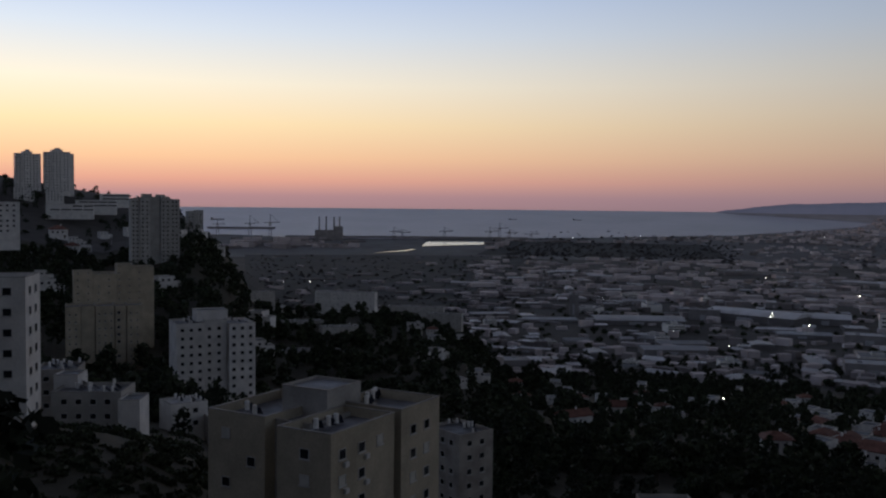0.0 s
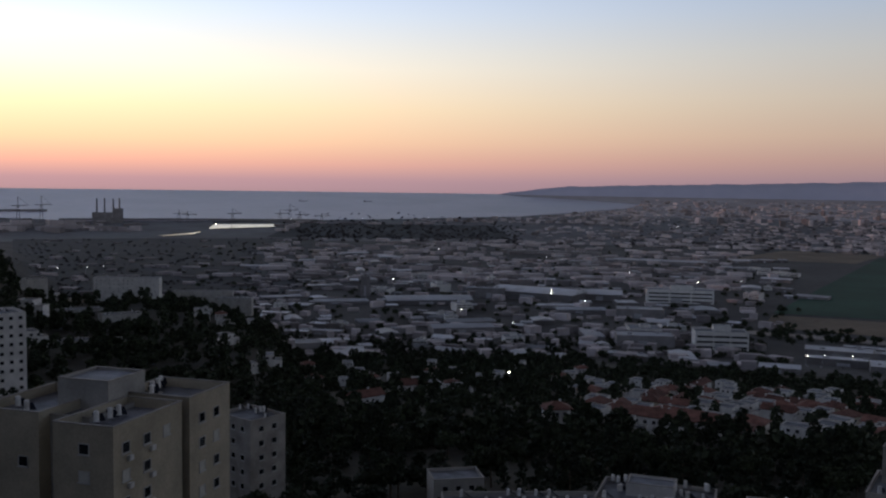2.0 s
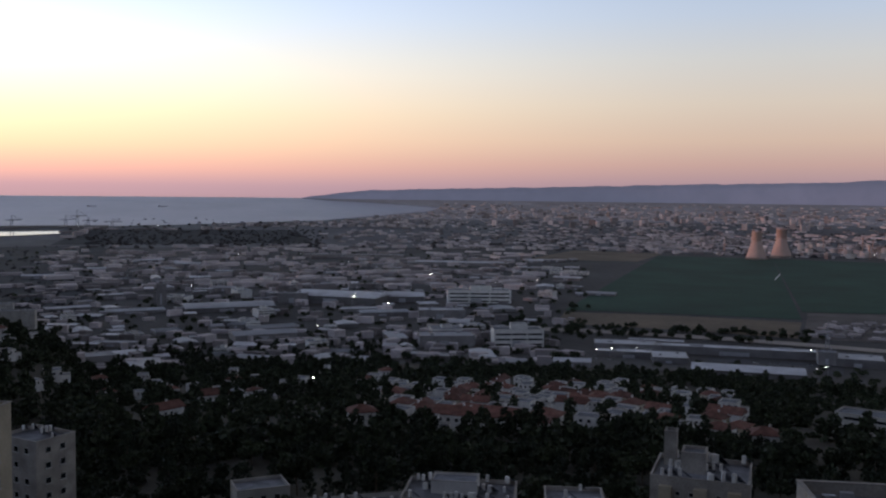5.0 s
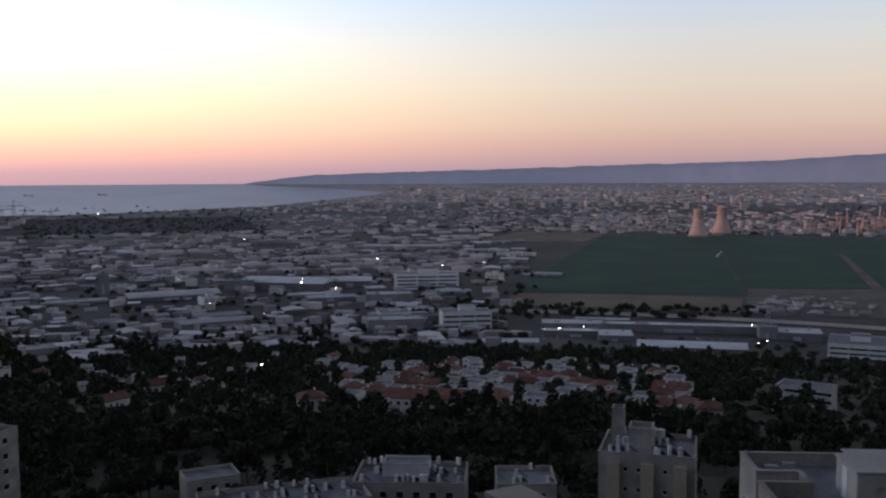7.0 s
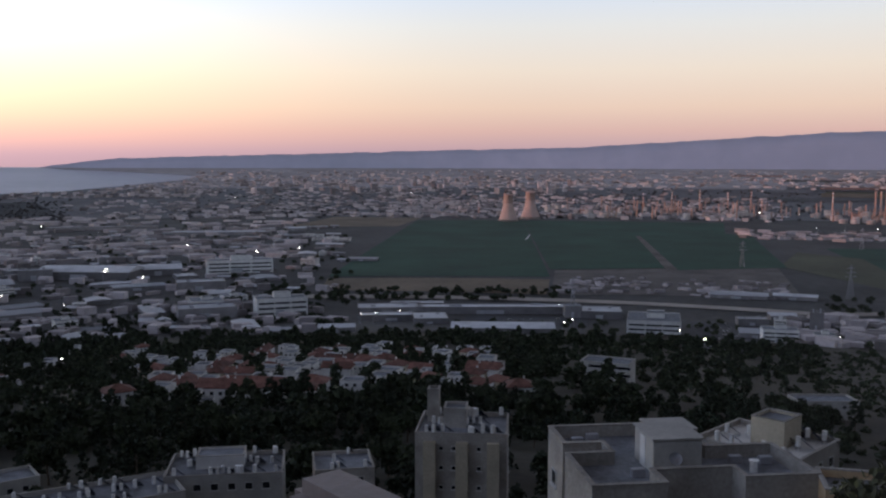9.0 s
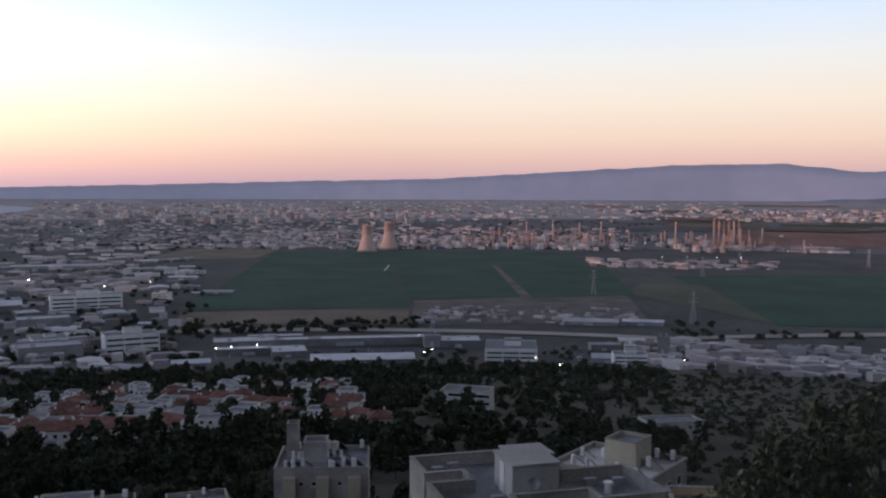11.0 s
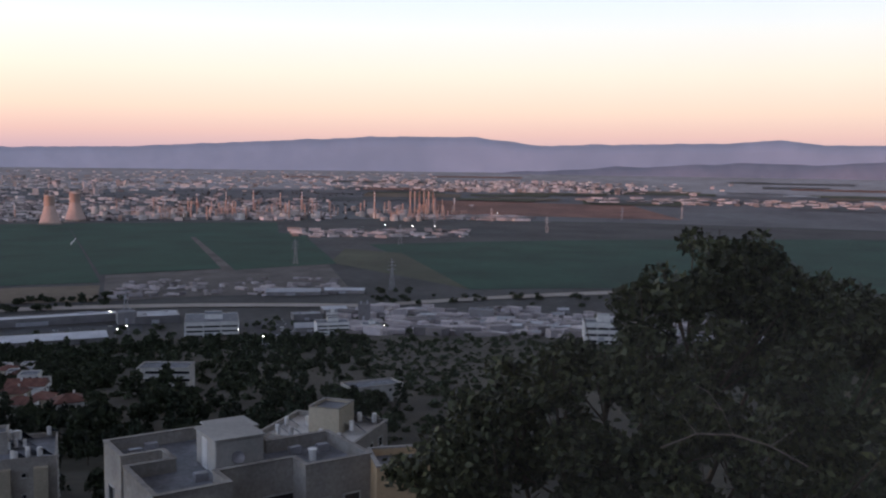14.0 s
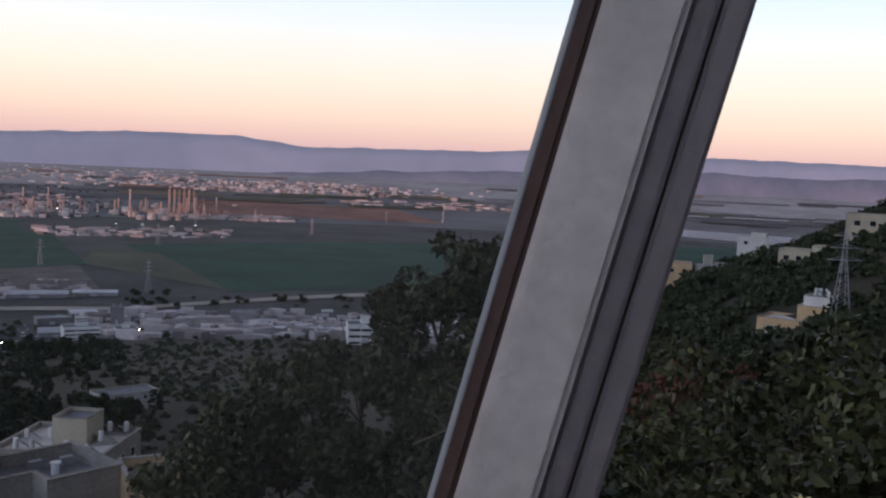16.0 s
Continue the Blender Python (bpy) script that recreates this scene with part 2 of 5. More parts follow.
EAST_TURN = [(76, 0), (88, 0.12), (93, 0.62), (96, 0.8), (102, 0.95), (107, 1.15), (130, 1.7), (180, 2.2)]
EAST_RISE = [(20, 0), (70, 14), (165, 44), (220, 58), (275, 66), (400, 40), (600, 10), (900, 0)]
SPUR_TURN = [(-20, 0), (-14, 0.8), (-11, 1), (-5, 1), (-2, 0.9), (1.5, 0.6), (4, 0)]
SPUR_RISE = [(380, 0), (500, 22), (700, 50), (850, 58), (1000, 38), (1250, 0)]
RIM, SWELL = 4850.0, 2800.0


def land(az, r):
    """Height of the land at a bearing (degrees) and a distance."""
    az = (az + 180) % 360 - 180
    if r > SWELL:
        z = 131.7 * ((r - SWELL) / (RIM - SWELL)) ** 1.5
    else:
        z = step(r, SLOPE)
    if az < -10:
        z += step(az, WEST_TURN) * step(r, WEST_RISE)
    if -20 < az < 4.01:
        z += step(az, SPUR_TURN) * step(r, SPUR_RISE)
    if az > 76:
        z += step(az, EAST_TURN) * step(r, EAST_RISE)
    back = max(0.0, min(1.0, (abs(az - 205 if az > 0 else az + 155) * -1 + 85) / 30))
    return z + back * min(r, 900) * 0.36


R_OF = [(SWELL + i * 10.0, EYE * (SWELL + i * 10.0) / (EYE - 131.7 * (i * 10.0 / (RIM - SWELL)) ** 1.5)) for i in range(206)]


R_KNOTS, D_KNOTS = [k[0] for k in R_OF], [k[1] for k in R_OF]


def near(d):
    """Where, on the upswept rim of the land, a place at true distance d on the plain lies."""
    if d <= SWELL:
        return d
    return float(np.interp(d, D_KNOTS, R_KNOTS))


def spot(az, d, up=0.0):
    """A place on the land at a bearing and a true distance, with the scale that holds there."""
    r = near(d)
    k = r / d if d > SWELL else 1.0
    a = radians(az)
    return Vector((r * math.sin(a), r * math.cos(a), land(az, r) + up * k)), k


def part(name, bm, material, parent=None, label="", smooth=False):
    me = bpy.data.meshes.new(name)
    bm.to_mesh(me)
    bm.free()
    if smooth:
        me.shade_smooth()
    me.materials.append(material)
    ob = new(name, me)
    if parent is not None:
        ob.parent = parent
    if label:
        ob["label"] = label
    return ob


def mesh_part(name, verts, faces, material, parent=None, label=""):
    me = bpy.data.meshes.new(name)
    me.from_pydata(verts, [], faces)
    me.materials.append(material)
    ob = new(name, me)
    if parent is not None:
        ob.parent = parent
    if label:
        ob["label"] = label
    return ob


def share(name, ob, parent, m):
    """Another piece on the same mesh."""
    o = new(name, ob.data)
    o.parent = parent
    o.matrix_basis = m
    return o


def thing(name, m, label, category, group="", kind=""):
    e = new(name)
    e.matrix_basis = m
    return tagged(e, label, category, group, kind)


def box(bm, x0, y0, z0, x1, y1, z1, bevel=0.0):
    vs = [bm.verts.new(p) for p in ((x0, y0, z0), (x1, y0, z0), (x1, y1, z0), (x0, y1, z0), (x0, y0, z1), (x1, y0, z1), (x1, y1, z1), (x0, y1, z1))]
    fs = [bm.faces.new([vs[i] for i in f]) for f in ((3, 2, 1, 0), (4, 5, 6, 7), (0, 1, 5, 4), (1, 2, 6, 5), (2, 3, 7, 6), (3, 0, 4, 7))]
    if bevel:
        bmesh.ops.bevel(bm, geom=list({e for f in fs for e in f.edges}), offset=bevel, segments=2, affect="EDGES")
    return fs


def tube(bm, x, y, z0, z1, r0, r1, n=10):
    lo = [bm.verts.new((x + r0 * math.cos(i * 2 * math.pi / n), y + r0 * math.sin(i * 2 * math.pi / n), z0)) for i in range(n)]
    hi = [bm.verts.new((x + r1 * math.cos(i * 2 * math.pi / n), y + r1 * math.sin(i * 2 * math.pi / n), z1)) for i in range(n)]
    for i in range(n):
        bm.faces.new((lo[i], lo[(i + 1) % n], hi[(i + 1) % n], hi[i]))
    bm.faces.new(hi)
    bm.faces.new(lo[::-1])


def bar(bm, a, b, r0, r1=None, n=6):
    a, b = Vector(a), Vector(b)
    r1 = r0 if r1 is None else r1
    q = (b - a).to_track_quat("Z", "Y")
    rings = []
    for p, r in ((a, r0), (b, r1)):
        rings.append([bm.verts.new(p + q @ Vector((r * math.cos(i * 2 * math.pi / n), r * math.sin(i * 2 * math.pi / n), 0))) for i in range(n)])
    for i in range(n):
        bm.faces.new((rings[0][i], rings[0][(i + 1) % n], rings[1][(i + 1) % n], rings[1][i]))
    bm.faces.new(rings[1])
    bm.faces.new(rings[0][::-1])


# one sheet of land all round, out to the rim
az_list = [-30 + i * 0.5 for i in range(281)] + [112 + i * 4 for i in range(1, 54)]
az_list = [a for a in az_list if a < 330]
r_list = [1.5, 4, 8, 12, 16, 22, 30, 40, 52, 66, 82, 100, 125, 150, 180, 215, 250, 300, 350, 410, 475, 540, 600, 680, 760, 850, 980, 1100, 1200,
          1350, 1500, 1850, 2200, 2500, 2800] + [2800 + 102.5 * i for i in range(1, 21)]
verts, faces = [], []
for r in r_list:
    for a in az_list:
        z = land(a, r)
        if 12 < r < 900:
            p = Vector((r * math.sin(radians(a)), r * math.cos(radians(a)), 0))
            z += noise.noise(p * 0.03) * min(2.0, r * 0.03) * (1 - max(0, (r - 700) / 200))
        verts.append((r * math.sin(radians(a)), r * math.cos(radians(a)), z))
n_az = len(az_list)
for i in range(len(r_list) - 1):
    for j in range(n_az):
        k = (j + 1) % n_az
        faces.append((i * n_az + j, i * n_az + k, (i + 1) * n_az + k, (i + 1) * n_az + j))
faces.append(tuple(range(n_az))[::-1])
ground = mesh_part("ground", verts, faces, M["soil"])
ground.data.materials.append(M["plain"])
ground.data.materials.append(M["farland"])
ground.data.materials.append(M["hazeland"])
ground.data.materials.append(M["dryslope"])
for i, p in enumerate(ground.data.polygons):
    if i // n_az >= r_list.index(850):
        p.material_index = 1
    # farther rings take the haze-tinted, then the haze-glowing material
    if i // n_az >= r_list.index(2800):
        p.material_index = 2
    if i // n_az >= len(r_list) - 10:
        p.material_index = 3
    c = p.center
    bearing, far = math.degrees(math.atan2(c.x, c.y)), math.hypot(c.x, c.y)
    if 260 < far < 850 and 47 < bearing + 5 * noise.noise(c * 0.012) < 80:
        p.material_index = 4
    p.use_smooth = True
tagged(ground, "dark scrubby hillside falling to a wide built-up plain", "ground", kind="structure")


def patch(name, corners, material, up, label, category, steps=14, kind="structure"):
    """A sheet on the land between four corners (bearing, true distance)."""
    (a0, d0), (a1, d1), (a2, d2), (a3, d3) = corners
    vs, fs = [], []
    for i in range(steps + 1):
        v = i / steps
        for j in range(steps + 1):
            u = j / steps
            a = (a0 * (1 - u) + a1 * u) * (1 - v) + (a3 * (1 - u) + a2 * u) * v
            inv = (1 / d0 * (1 - u) + 1 / d1 * u) * (1 - v) + (1 / d3 * (1 - u) + 1 / d2 * u) * v
            vs.append(spot(a, 1 / inv, up)[0])
    for i in range(steps):
        for j in range(steps):
            q = i * (steps + 1) + j
            fs.append((q, q + 1, q + steps + 2, q + steps + 1))
    ob = mesh_part(name, vs, fs, material)
    return tagged(ob, label, category, kind=kind)


COAST = [(-40, 4600), (-13, 4600), (-8, 4150), (-2, 4150), (3, 4300), (9.3, 4580), (17.6, 5300), (21, 6500), (24, 8100), (24.7, 9600)]
FAR_COAST = [(-40, 24000), (16.0, 24000), (17.6, 17500), (22, 12500), (24.7, 9900)]
vs, fs = [], []
n_s = 130
for i in range(n_s + 1):
    a = -36 + 60.7 * i / n_s
    d0, d1 = step(a, COAST) * (1 + 0.012 * noise.noise(Vector((a * 1.7, 3, 0)))), step(a, FAR_COAST)
    for j in range(13):
        d = 1 / (1 / d0 * (1 - j / 12) + 1 / max(d1, d0 + 50) * j / 12)
        vs.append(spot(a, d, 3.0)[0])
for i in range(n_s):
    for j in range(12):
        q = i * 13 + j
        fs.append((q, q + 13, q + 14, q + 1))
sea = tagged(mesh_part("water", vs, fs, M["sea"]), "calm sea of a wide bay, dusk sky painted in grey-violet", "sea", kind="structure")
sea.data.shade_smooth()

patch("field", [(32.5, 1330), (46.2, 1330), (44.5, 2590), (38.0, 2590)], M["crop"], 0.5, "dark green crop field on the plain", "field")
patch("field", [(46.2, 1420), (56.8, 1500), (56.4, 2590), (44.5, 2590)], M["crop"], 0.5, "dark green crop field beside a track", "field")
patch("field", [(53.3, 1440), (60, 1530), (58, 2150), (55.5, 2250)], M["crop"], 0.8, "green crop strip beside open ground", "field")
patch("field", [(68.3, 1225), (110, 1500), (110, 2900), (62, 1900)], M["crop"], 0.5, "broad dark green crop field", "field")
patch("field", [(59.6, 1545), (68.2, 1225), (64, 1720), (60.5, 1800)], M["crop2"], 0.7, "pale green wedge of crop", "field")
patch("field", [(32, 1190), (46, 1150), (46.2, 1300), (32.5, 1310)], M["straw"], 0.5, "strip of mown straw-coloured field", "field")
patch("field", [(30, 2350), (36.8, 2350), (38.3, 2700), (33, 2760)], M["straw"], 0.5, "mown pale field", "field")
patch("field", [(66, 3050), (81, 3000), (78, 4000), (66, 4300)], M["tilled"], 1.0, "reddish tilled field", "field")
patch("field", [(46.3, 1150), (61, 1190), (59.5, 1520), (46.5, 1410)], M["dust"], 0.5, "bare dusty ground with scattered stores", "ground")
patch("track", [(51.3, 2090), (51.6, 2090), (53.9, 1440), (53.2, 1440)], M["dust"], 0.9, "pale dirt track between the crops", "track", 6)
patch("irrigation_boom", [(44.62, 1930), (44.7, 1930), (44.98, 2080), (44.92, 2080)], M["tank"], 2.0, "thin white irrigation boom on the crop", "irrigation boom", 2)
patch("road", [(24, 1135), (62, 1060), (62, 1085), (24, 1165)], M["road"], 1.0, "pale dual road along the plain", "road")
patch("road", [(62, 1060), (84, 1300), (84, 1340), (62, 1085)], M["road"], 1.0, "pale dual road along the plain", "road")
patch("woodland", [(2, 2950), (17, 3000), (16, 4000), (4, 4050)], M["wood"], 1.0, "dark low woodland behind the shore", "woodland")
patch("woodland", [(-12, 1250), (3.5, 1250), (5, 2900), (-12, 2900)], M["wood"], 0.8, "dark open land before the port", "woodland")
patch("water", [(-1.3, 3480), (2.9, 3700), (2.6, 3900), (-1.0, 3860)], M["basin"], 2.5, "bright harbour basin", "water")
patch("water", [(-4.3, 2990), (-2.2, 3110), (-1.6, 3280), (-2.9, 3120)], M["basin"], 2.5, "bright river mouth", "water")
patch("water", [(93.5, 3000), (101, 2800), (104, 3300), (94.5, 3430)], M["basin"], 2.0, "bright fish pond on the plain", "water")

# the hills along the horizon
HILLS = [(16.2, -0.4), (19.5, 0.07), (24, 0.24), (32, 0.43), (40, 0.66), (47.4, 0.8), (55.7, 1.27), (60, 1.5), (63, 1.66), (68.5, 1.68), (72.3, 1.2),
         (76, 1.3), (80, 1.36), (84, 1.45), (86.2, 1.64), (88.7, 1.33), (92, 1.34), (94, 1.2), (96.7, 1.58), (106, 1.44), (118, 1.6)]
vs, fs = [], []
for i in range(400):
    a = 16.2 + 100 * i / 399
    e = step(a, HILLS) + 0.06 * noise.noise(Vector((a * 0.8, 0, 7))) + 0.03 * noise.noise(Vector((a * 2.7, 0, 2)))
    for k, r in ((0, 4780), (0.35, 4800), (0.75, 4830), (1, 4850), (1, 4880)):
        lo = -1.2
        top = lo + (e - lo) * k
        z = EYE + r * math.tan(radians(top)) - (40 if r > 4860 else 0)
        vs.append((r * math.sin(radians(a)), r * math.cos(radians(a)), z))
for i in range(399):
    for k in range(4):
        q = i * 5 + k
        fs.append((q, q + 5, q + 6, q + 1))
hills = tagged(mesh_part("backdrop_hills", vs, fs, M["haze"]), "long hills with the evening haze painted violet", "hills", kind="structure")
hills.data.shade_smooth()

# lower foothills before them on the eastern side
FOOT = [(56, -1.0), (66, -0.75), (72, -0.35), (76, -0.1), (80, 0.05), (84, 0.3), (88, 0.2), (92, 0.45), (97, 0.7), (102, 0.55), (110, 0.8), (118, 0.9)]
vs, fs = [], []
for i in range(260):
    a = 56 + 61 * i / 259
    e = step(a, FOOT) + 0.12 * noise.noise(Vector((a * 0.5, 4, 1))) + 0.05 * noise.noise(Vector((a * 2.1, 0, 5)))
    for k, r in ((0, 4690), (0.5, 4715), (1, 4740), (1, 4770)):
        z = EYE + r * math.tan(radians(-1.35 + (e + 1.35) * k)) - (30 if r > 4760 else 0)
        vs.append((r * math.sin(radians(a)), r * math.cos(radians(a)), z))
for i in range(259):
    for k in range(3):
        q = i * 4 + k
        fs.append((q, q + 4, q + 5, q + 1))
foot = tagged(mesh_part("backdrop_foothills", vs, fs, M["foothill"]), "low foothills before the far ridge, painted in blue-grey haze", "hills", kind="structure")
foot.data.shade_smooth()

# a patchwork of far fields in the valley
rf = random.Random(44)
for i in range(46):
    a, d = rf.uniform(56, 106), 1 / rf.uniform(1 / 12000, 1 / 3900)
    w, f = rf.uniform(2.0, 7.0), rf.uniform(1.06, 1.16)
    patch("field", [(a, d), (a + w, d * rf.uniform(0.98, 1.03)), (a + w * 1.02, d * f), (a + rf.uniform(-0.3, 0.5), d * f)], M[rf.choice(("straw", "crop2", "crop2", "tilled", "valley", "valley", "valley", "farland"))], 1.6 + 0.1 * i, "far strip of valley farmland", "field", 8)

for a, d, w in ((94.2, 4700, 2.6), (97.6, 4750, 3.6), (99.4, 5300, 3.2), (90.6, 5000, 1.8), (86.5, 5600, 2.0), (102.5, 4900, 2.4)):
    patch("glasshouse_roof", [(a, d), (a + w, d * 1.01), (a + w * 1.02, d * 1.035), (a + 0.1, d * 1.03)], M["palemetal"], 7.0, "long pale glasshouse roofs in the valley", "glasshouse", 5)


# ---------------------------------------------------------------- building kit
def at(az, d, yaw=0.0, up=0.0):
    """A pose on the land: y away along the bearing, x to the right of it, turned by yaw (anticlockwise)."""
    p, k = spot(az, d, up)
    return Matrix.Translation(p) @ Matrix.Rotation(radians(yaw - az), 4, "Z") @ Matrix.Scale(k, 4)


def window_meshes(w, h, frame_w=0.08):
    """Frame and pane of a window in the plane y = 0, facing -y."""
    bm = bmesh.new()
    for x0, z0, x1, z1 in ((0, 0, w, frame_w), (0, h - frame_w, w, h), (0, frame_w, frame_w, h - frame_w), (w - frame_w, frame_w, w, h - frame_w)):
        box(bm, x0, -0.06, z0, x1, 0.05, z1)
    box(bm, -0.1, -0.16, -0.1, w + 0.1, 0.03, -0.005)
    f = bpy.data.meshes.new("window")
    bm.to_mesh(f)
    bm.free()
    f.materials.append(M["frame"])
    bm = bmesh.new()
    box(bm, frame_w, -0.02, frame_w, w - frame_w, 0.02, h - frame_w)
    g = bpy.data.meshes.new("pane")
    bm.to_mesh(g)
    bm.free()
    g.materials.append(M["pane"])
    s = g.copy()
    s.name = "shutter"
    s.materials.clear()
    s.materials.append(M["shutter"])
    both = f.copy()
    both.materials.append(M["pane"])
    bm = bmesh.new()
    bm.from_mesh(f)
    for q in box(bm, frame_w, -0.02, frame_w, w - frame_w, 0.02, h - frame_w):
        q.material_index = 1
    bm.to_mesh(both)
    bm.free()
    return f, g, s, both


WIN = {"std": window_meshes(1.3, 1.2), "small": window_meshes(0.7, 0.7), "wide": window_meshes(2.4, 1.3), "band": window_meshes(9.0, 1.4, 0.12)}
rw = random.Random(11)


def windows(owner, kind, origin, along, cols, rows, gap, storey, skip=0.0, shut=0.2, fine=False):
    """Rows of windows on a wall: origin at the lowest first one, along: unit direction of the wall, facing its right-hand side."""
    f, g, s, both = WIN[kind]
    turn = math.atan2(along[1], along[0])
    for r in range(rows):
        for c in range(cols):
            if rw.random() < skip:
                continue
            m = Matrix.Translation((origin[0] + along[0] * c * gap, origin[1] + along[1] * c * gap, origin[2] + r * storey)) @ Matrix.Rotation(turn, 4, "Z")
            w = new("window", f if fine else both)
            w.parent, w.matrix_basis = owner, m
            if not fine:
                continue
            p = new("pane", s if rw.random() < shut else g)
            p.parent = w
    return owner


def rim(bm, x0, y0, x1, y1, t, z0, z1):
    """A closed ring of wall, t thick, between two heights."""
    q = []
    for i, (k, z) in enumerate(((0, z0), (0, z1), (t, z1), (t, z0))):
        q.append([bm.verts.new(p) for p in ((x0 + k, y0 + k, z), (x1 - k, y0 + k, z), (x1 - k, y1 - k, z), (x0 + k, y1 - k, z))])
    for u, v in zip(q, q[1:] + q[:1]):
        for i in range(4):
            bm.faces.new((u[i], u[(i + 1) % 4], v[(i + 1) % 4], v[i]))


def walls(owner, blocks, material, roofing, parapet=0.9, base=-6.0, name="wall"):
    """A wall, a roof and a coping for each flat-roofed block (x0, y0, x1, y1, height), the wall standing up as a parapet."""
    t = 0.22
    for x0, y0, x1, y1, h in blocks:
        bm = bmesh.new()
        rim(bm, x0, y0, x1, y1, t, base, h)
        part(name, bm, material, owner)
        bm = bmesh.new()
        box(bm, x0 + t + 0.004, y0 + t + 0.004, h - parapet - 0.3, x1 - t - 0.004, y1 - t - 0.004, h - parapet)
        part("roof", bm, roofing, owner)
        bm = bmesh.new()
        rim(bm, x0 - 0.06, y0 - 0.06, x1 + 0.06, y1 + 0.06, t + 0.1, h + 0.003, h + 0.1)
        part("coping", bm, M["concrete"], owner)
    return owner


def outline(owner, pts, h, material, roofing, parapet, base=-6.0, t=0.25):
    """A flat-roofed body on a right-angled outline (anticlockwise), with one parapet all round."""
    n = len(pts)
    ins = []
    for i in range(n):
        p, q, r = Vector(pts[i - 1]), Vector(pts[i]), Vector(pts[(i + 1) % n])
        a, b = (q - p).normalized(), (r - q).normalized()
        ins.append(q + t * (Vector((-a.y, a.x)) + Vector((-b.y, b.x))))
    def loop(bm, ring, z):
        return [bm.verts.new((p[0], p[1], z)) for p in ring]
    bm = bmesh.new()
    rings = [loop(bm, pts, base), loop(bm, pts, h), loop(bm, ins, h), loop(bm, ins, h - parapet - 0.3)]
    for u, v in zip(rings, rings[1:]):
        for i in range(n):
            bm.faces.new((u[i], u[(i + 1) % n], v[(i + 1) % n], v[i]))
    part("wall", bm, material, owner)
    bm = bmesh.new()
    bm.faces.new(loop(bm, ins, h - parapet))
    part("roof", bm, roofing, owner, "grey screed roof with puddle stains")
    wide = []
    for i in range(n):
        wide.append(Vector(pts[i]) - 0.25 * (ins[i] - Vector(pts[i])))
    bm = bmesh.new()
    rings = [loop(bm, wide, h + 0.003), loop(bm, wide, h + 0.1), loop(bm, [q + 0.2 * (q - Vector(p)) for p, q in zip(pts, ins)], h + 0.1), loop(bm, [q + 0.2 * (q - Vector(p)) for p, q in zip(pts, ins)], h + 0.003)]
    for u, v in zip(rings, rings[1:] + rings[:1]):
        for i in range(n):
            bm.faces.new((u[i], u[(i + 1) % n], v[(i + 1) % n], v[i]))
    part("coping", bm, M["concrete"], owner, "pale concrete coping")


# rooftop water heater: tank on a stand with a tilted collector
heater = thing("solar_water_heater", Matrix.Translation((0, 0, -400)), "white solar water tank with a tilted collector on a flat roof", "water heater", "rooftop water heaters")
bm = bmesh.new()
tube(bm, 0, 0, 0.45, 1.55, 0.29, 0.29, 12)
tube(bm, 0, 0, 1.55, 1.62, 0.29, 0.12, 12)
part("tank", bm, M["tank"], heater)
bm = bmesh.new()
for x, y in ((-0.25, -0.25), (0.25, -0.25), (-0.25, 0.25), (0.25, 0.25)):
    bar(bm, (x, y, 0), (x, y, 0.47), 0.025, n=4)
box(bm, -0.3, -0.3, 0.42, 0.3, 0.3, 0.45)
part("stand", bm, M["steel"], heater)
bm = bmesh.new()
for f in box(bm, -0.55, -0.02, -0.9, 0.55, 0.04, 0.9):
    pass
bmesh.ops.rotate(bm, verts=bm.verts[:], cent=(0, 0, 0), matrix=Matrix.Rotation(radians(-50), 3, "X"))
bmesh.ops.translate(bm, verts=bm.verts[:], vec=(0, -1.1, 0.65))
part("collector", bm, M["solar"], heater)
rh = random.Random(5)
heaters_made = []


def heaters(m, x0, y0, x1, y1, z, n, s=1.0):
    """n heaters strewn in loose rows over a roof."""
    for i in range(n):
        x, y = rh.uniform(x0, x1), rh.choice((y0, (y0 + y1) / 2, y1)) + rh.uniform(-0.6, 0.6)
        o = copy_thing(heater, m @ Matrix.Translation((x, y, z)) @ Matrix.Rotation(rh.uniform(-0.3, 0.3) + 2.4, 4, "Z") @ Matrix.Scale(s * rh.uniform(0.85, 1.1), 4))
        heaters_made.append(o)


# ---------------------------------------------------------------- the near apartment house with the stepped plan
m8 = Matrix.Translation((Vector((99.5 * math.sin(radians(-6.8)), 99.5 * math.cos(radians(-6.8)), 112.0)))) @ Matrix.Rotation(radians(7 + 53.3), 4, "Z")
h8 = thing("apartment_house", m8, "beige rendered apartment house with a stepped flat roof", "apartment house")
H8 = 28.0
walls(h8, [(0, 0, 12.6, 7.4, H8), (13.2, -0.6, 22.3, 9, H8 + 0.3), (2.6, 11.4, 16, 20.2, H8)], M["cream"], M["bitumen"], 1.1)
walls(h8, [(4.4, 6.2, 18, 12.2, H8 - 0.6)], M["plaster"], M["bitumen"], 0.5)
walls(h8, [(9.5, 7.6, 16.5, 14.5, H8 + 2.3)], M["plaster"], M["bitumen"], 0.25, base=H8 - 1.5, name="stair_hut")
windows(h8, "std", (1.4, -0.03, H8 - 3.3 - 8.7), (1, 0), 3, 4, 3.7, 2.95, 0.12, 0.3, fine=True)
windows(h8, "std", (15.2, -0.63, H8 - 3.3 - 8.7), (1, 0), 1, 4, 3.7, 2.95, 0.0, 0.3, fine=True)
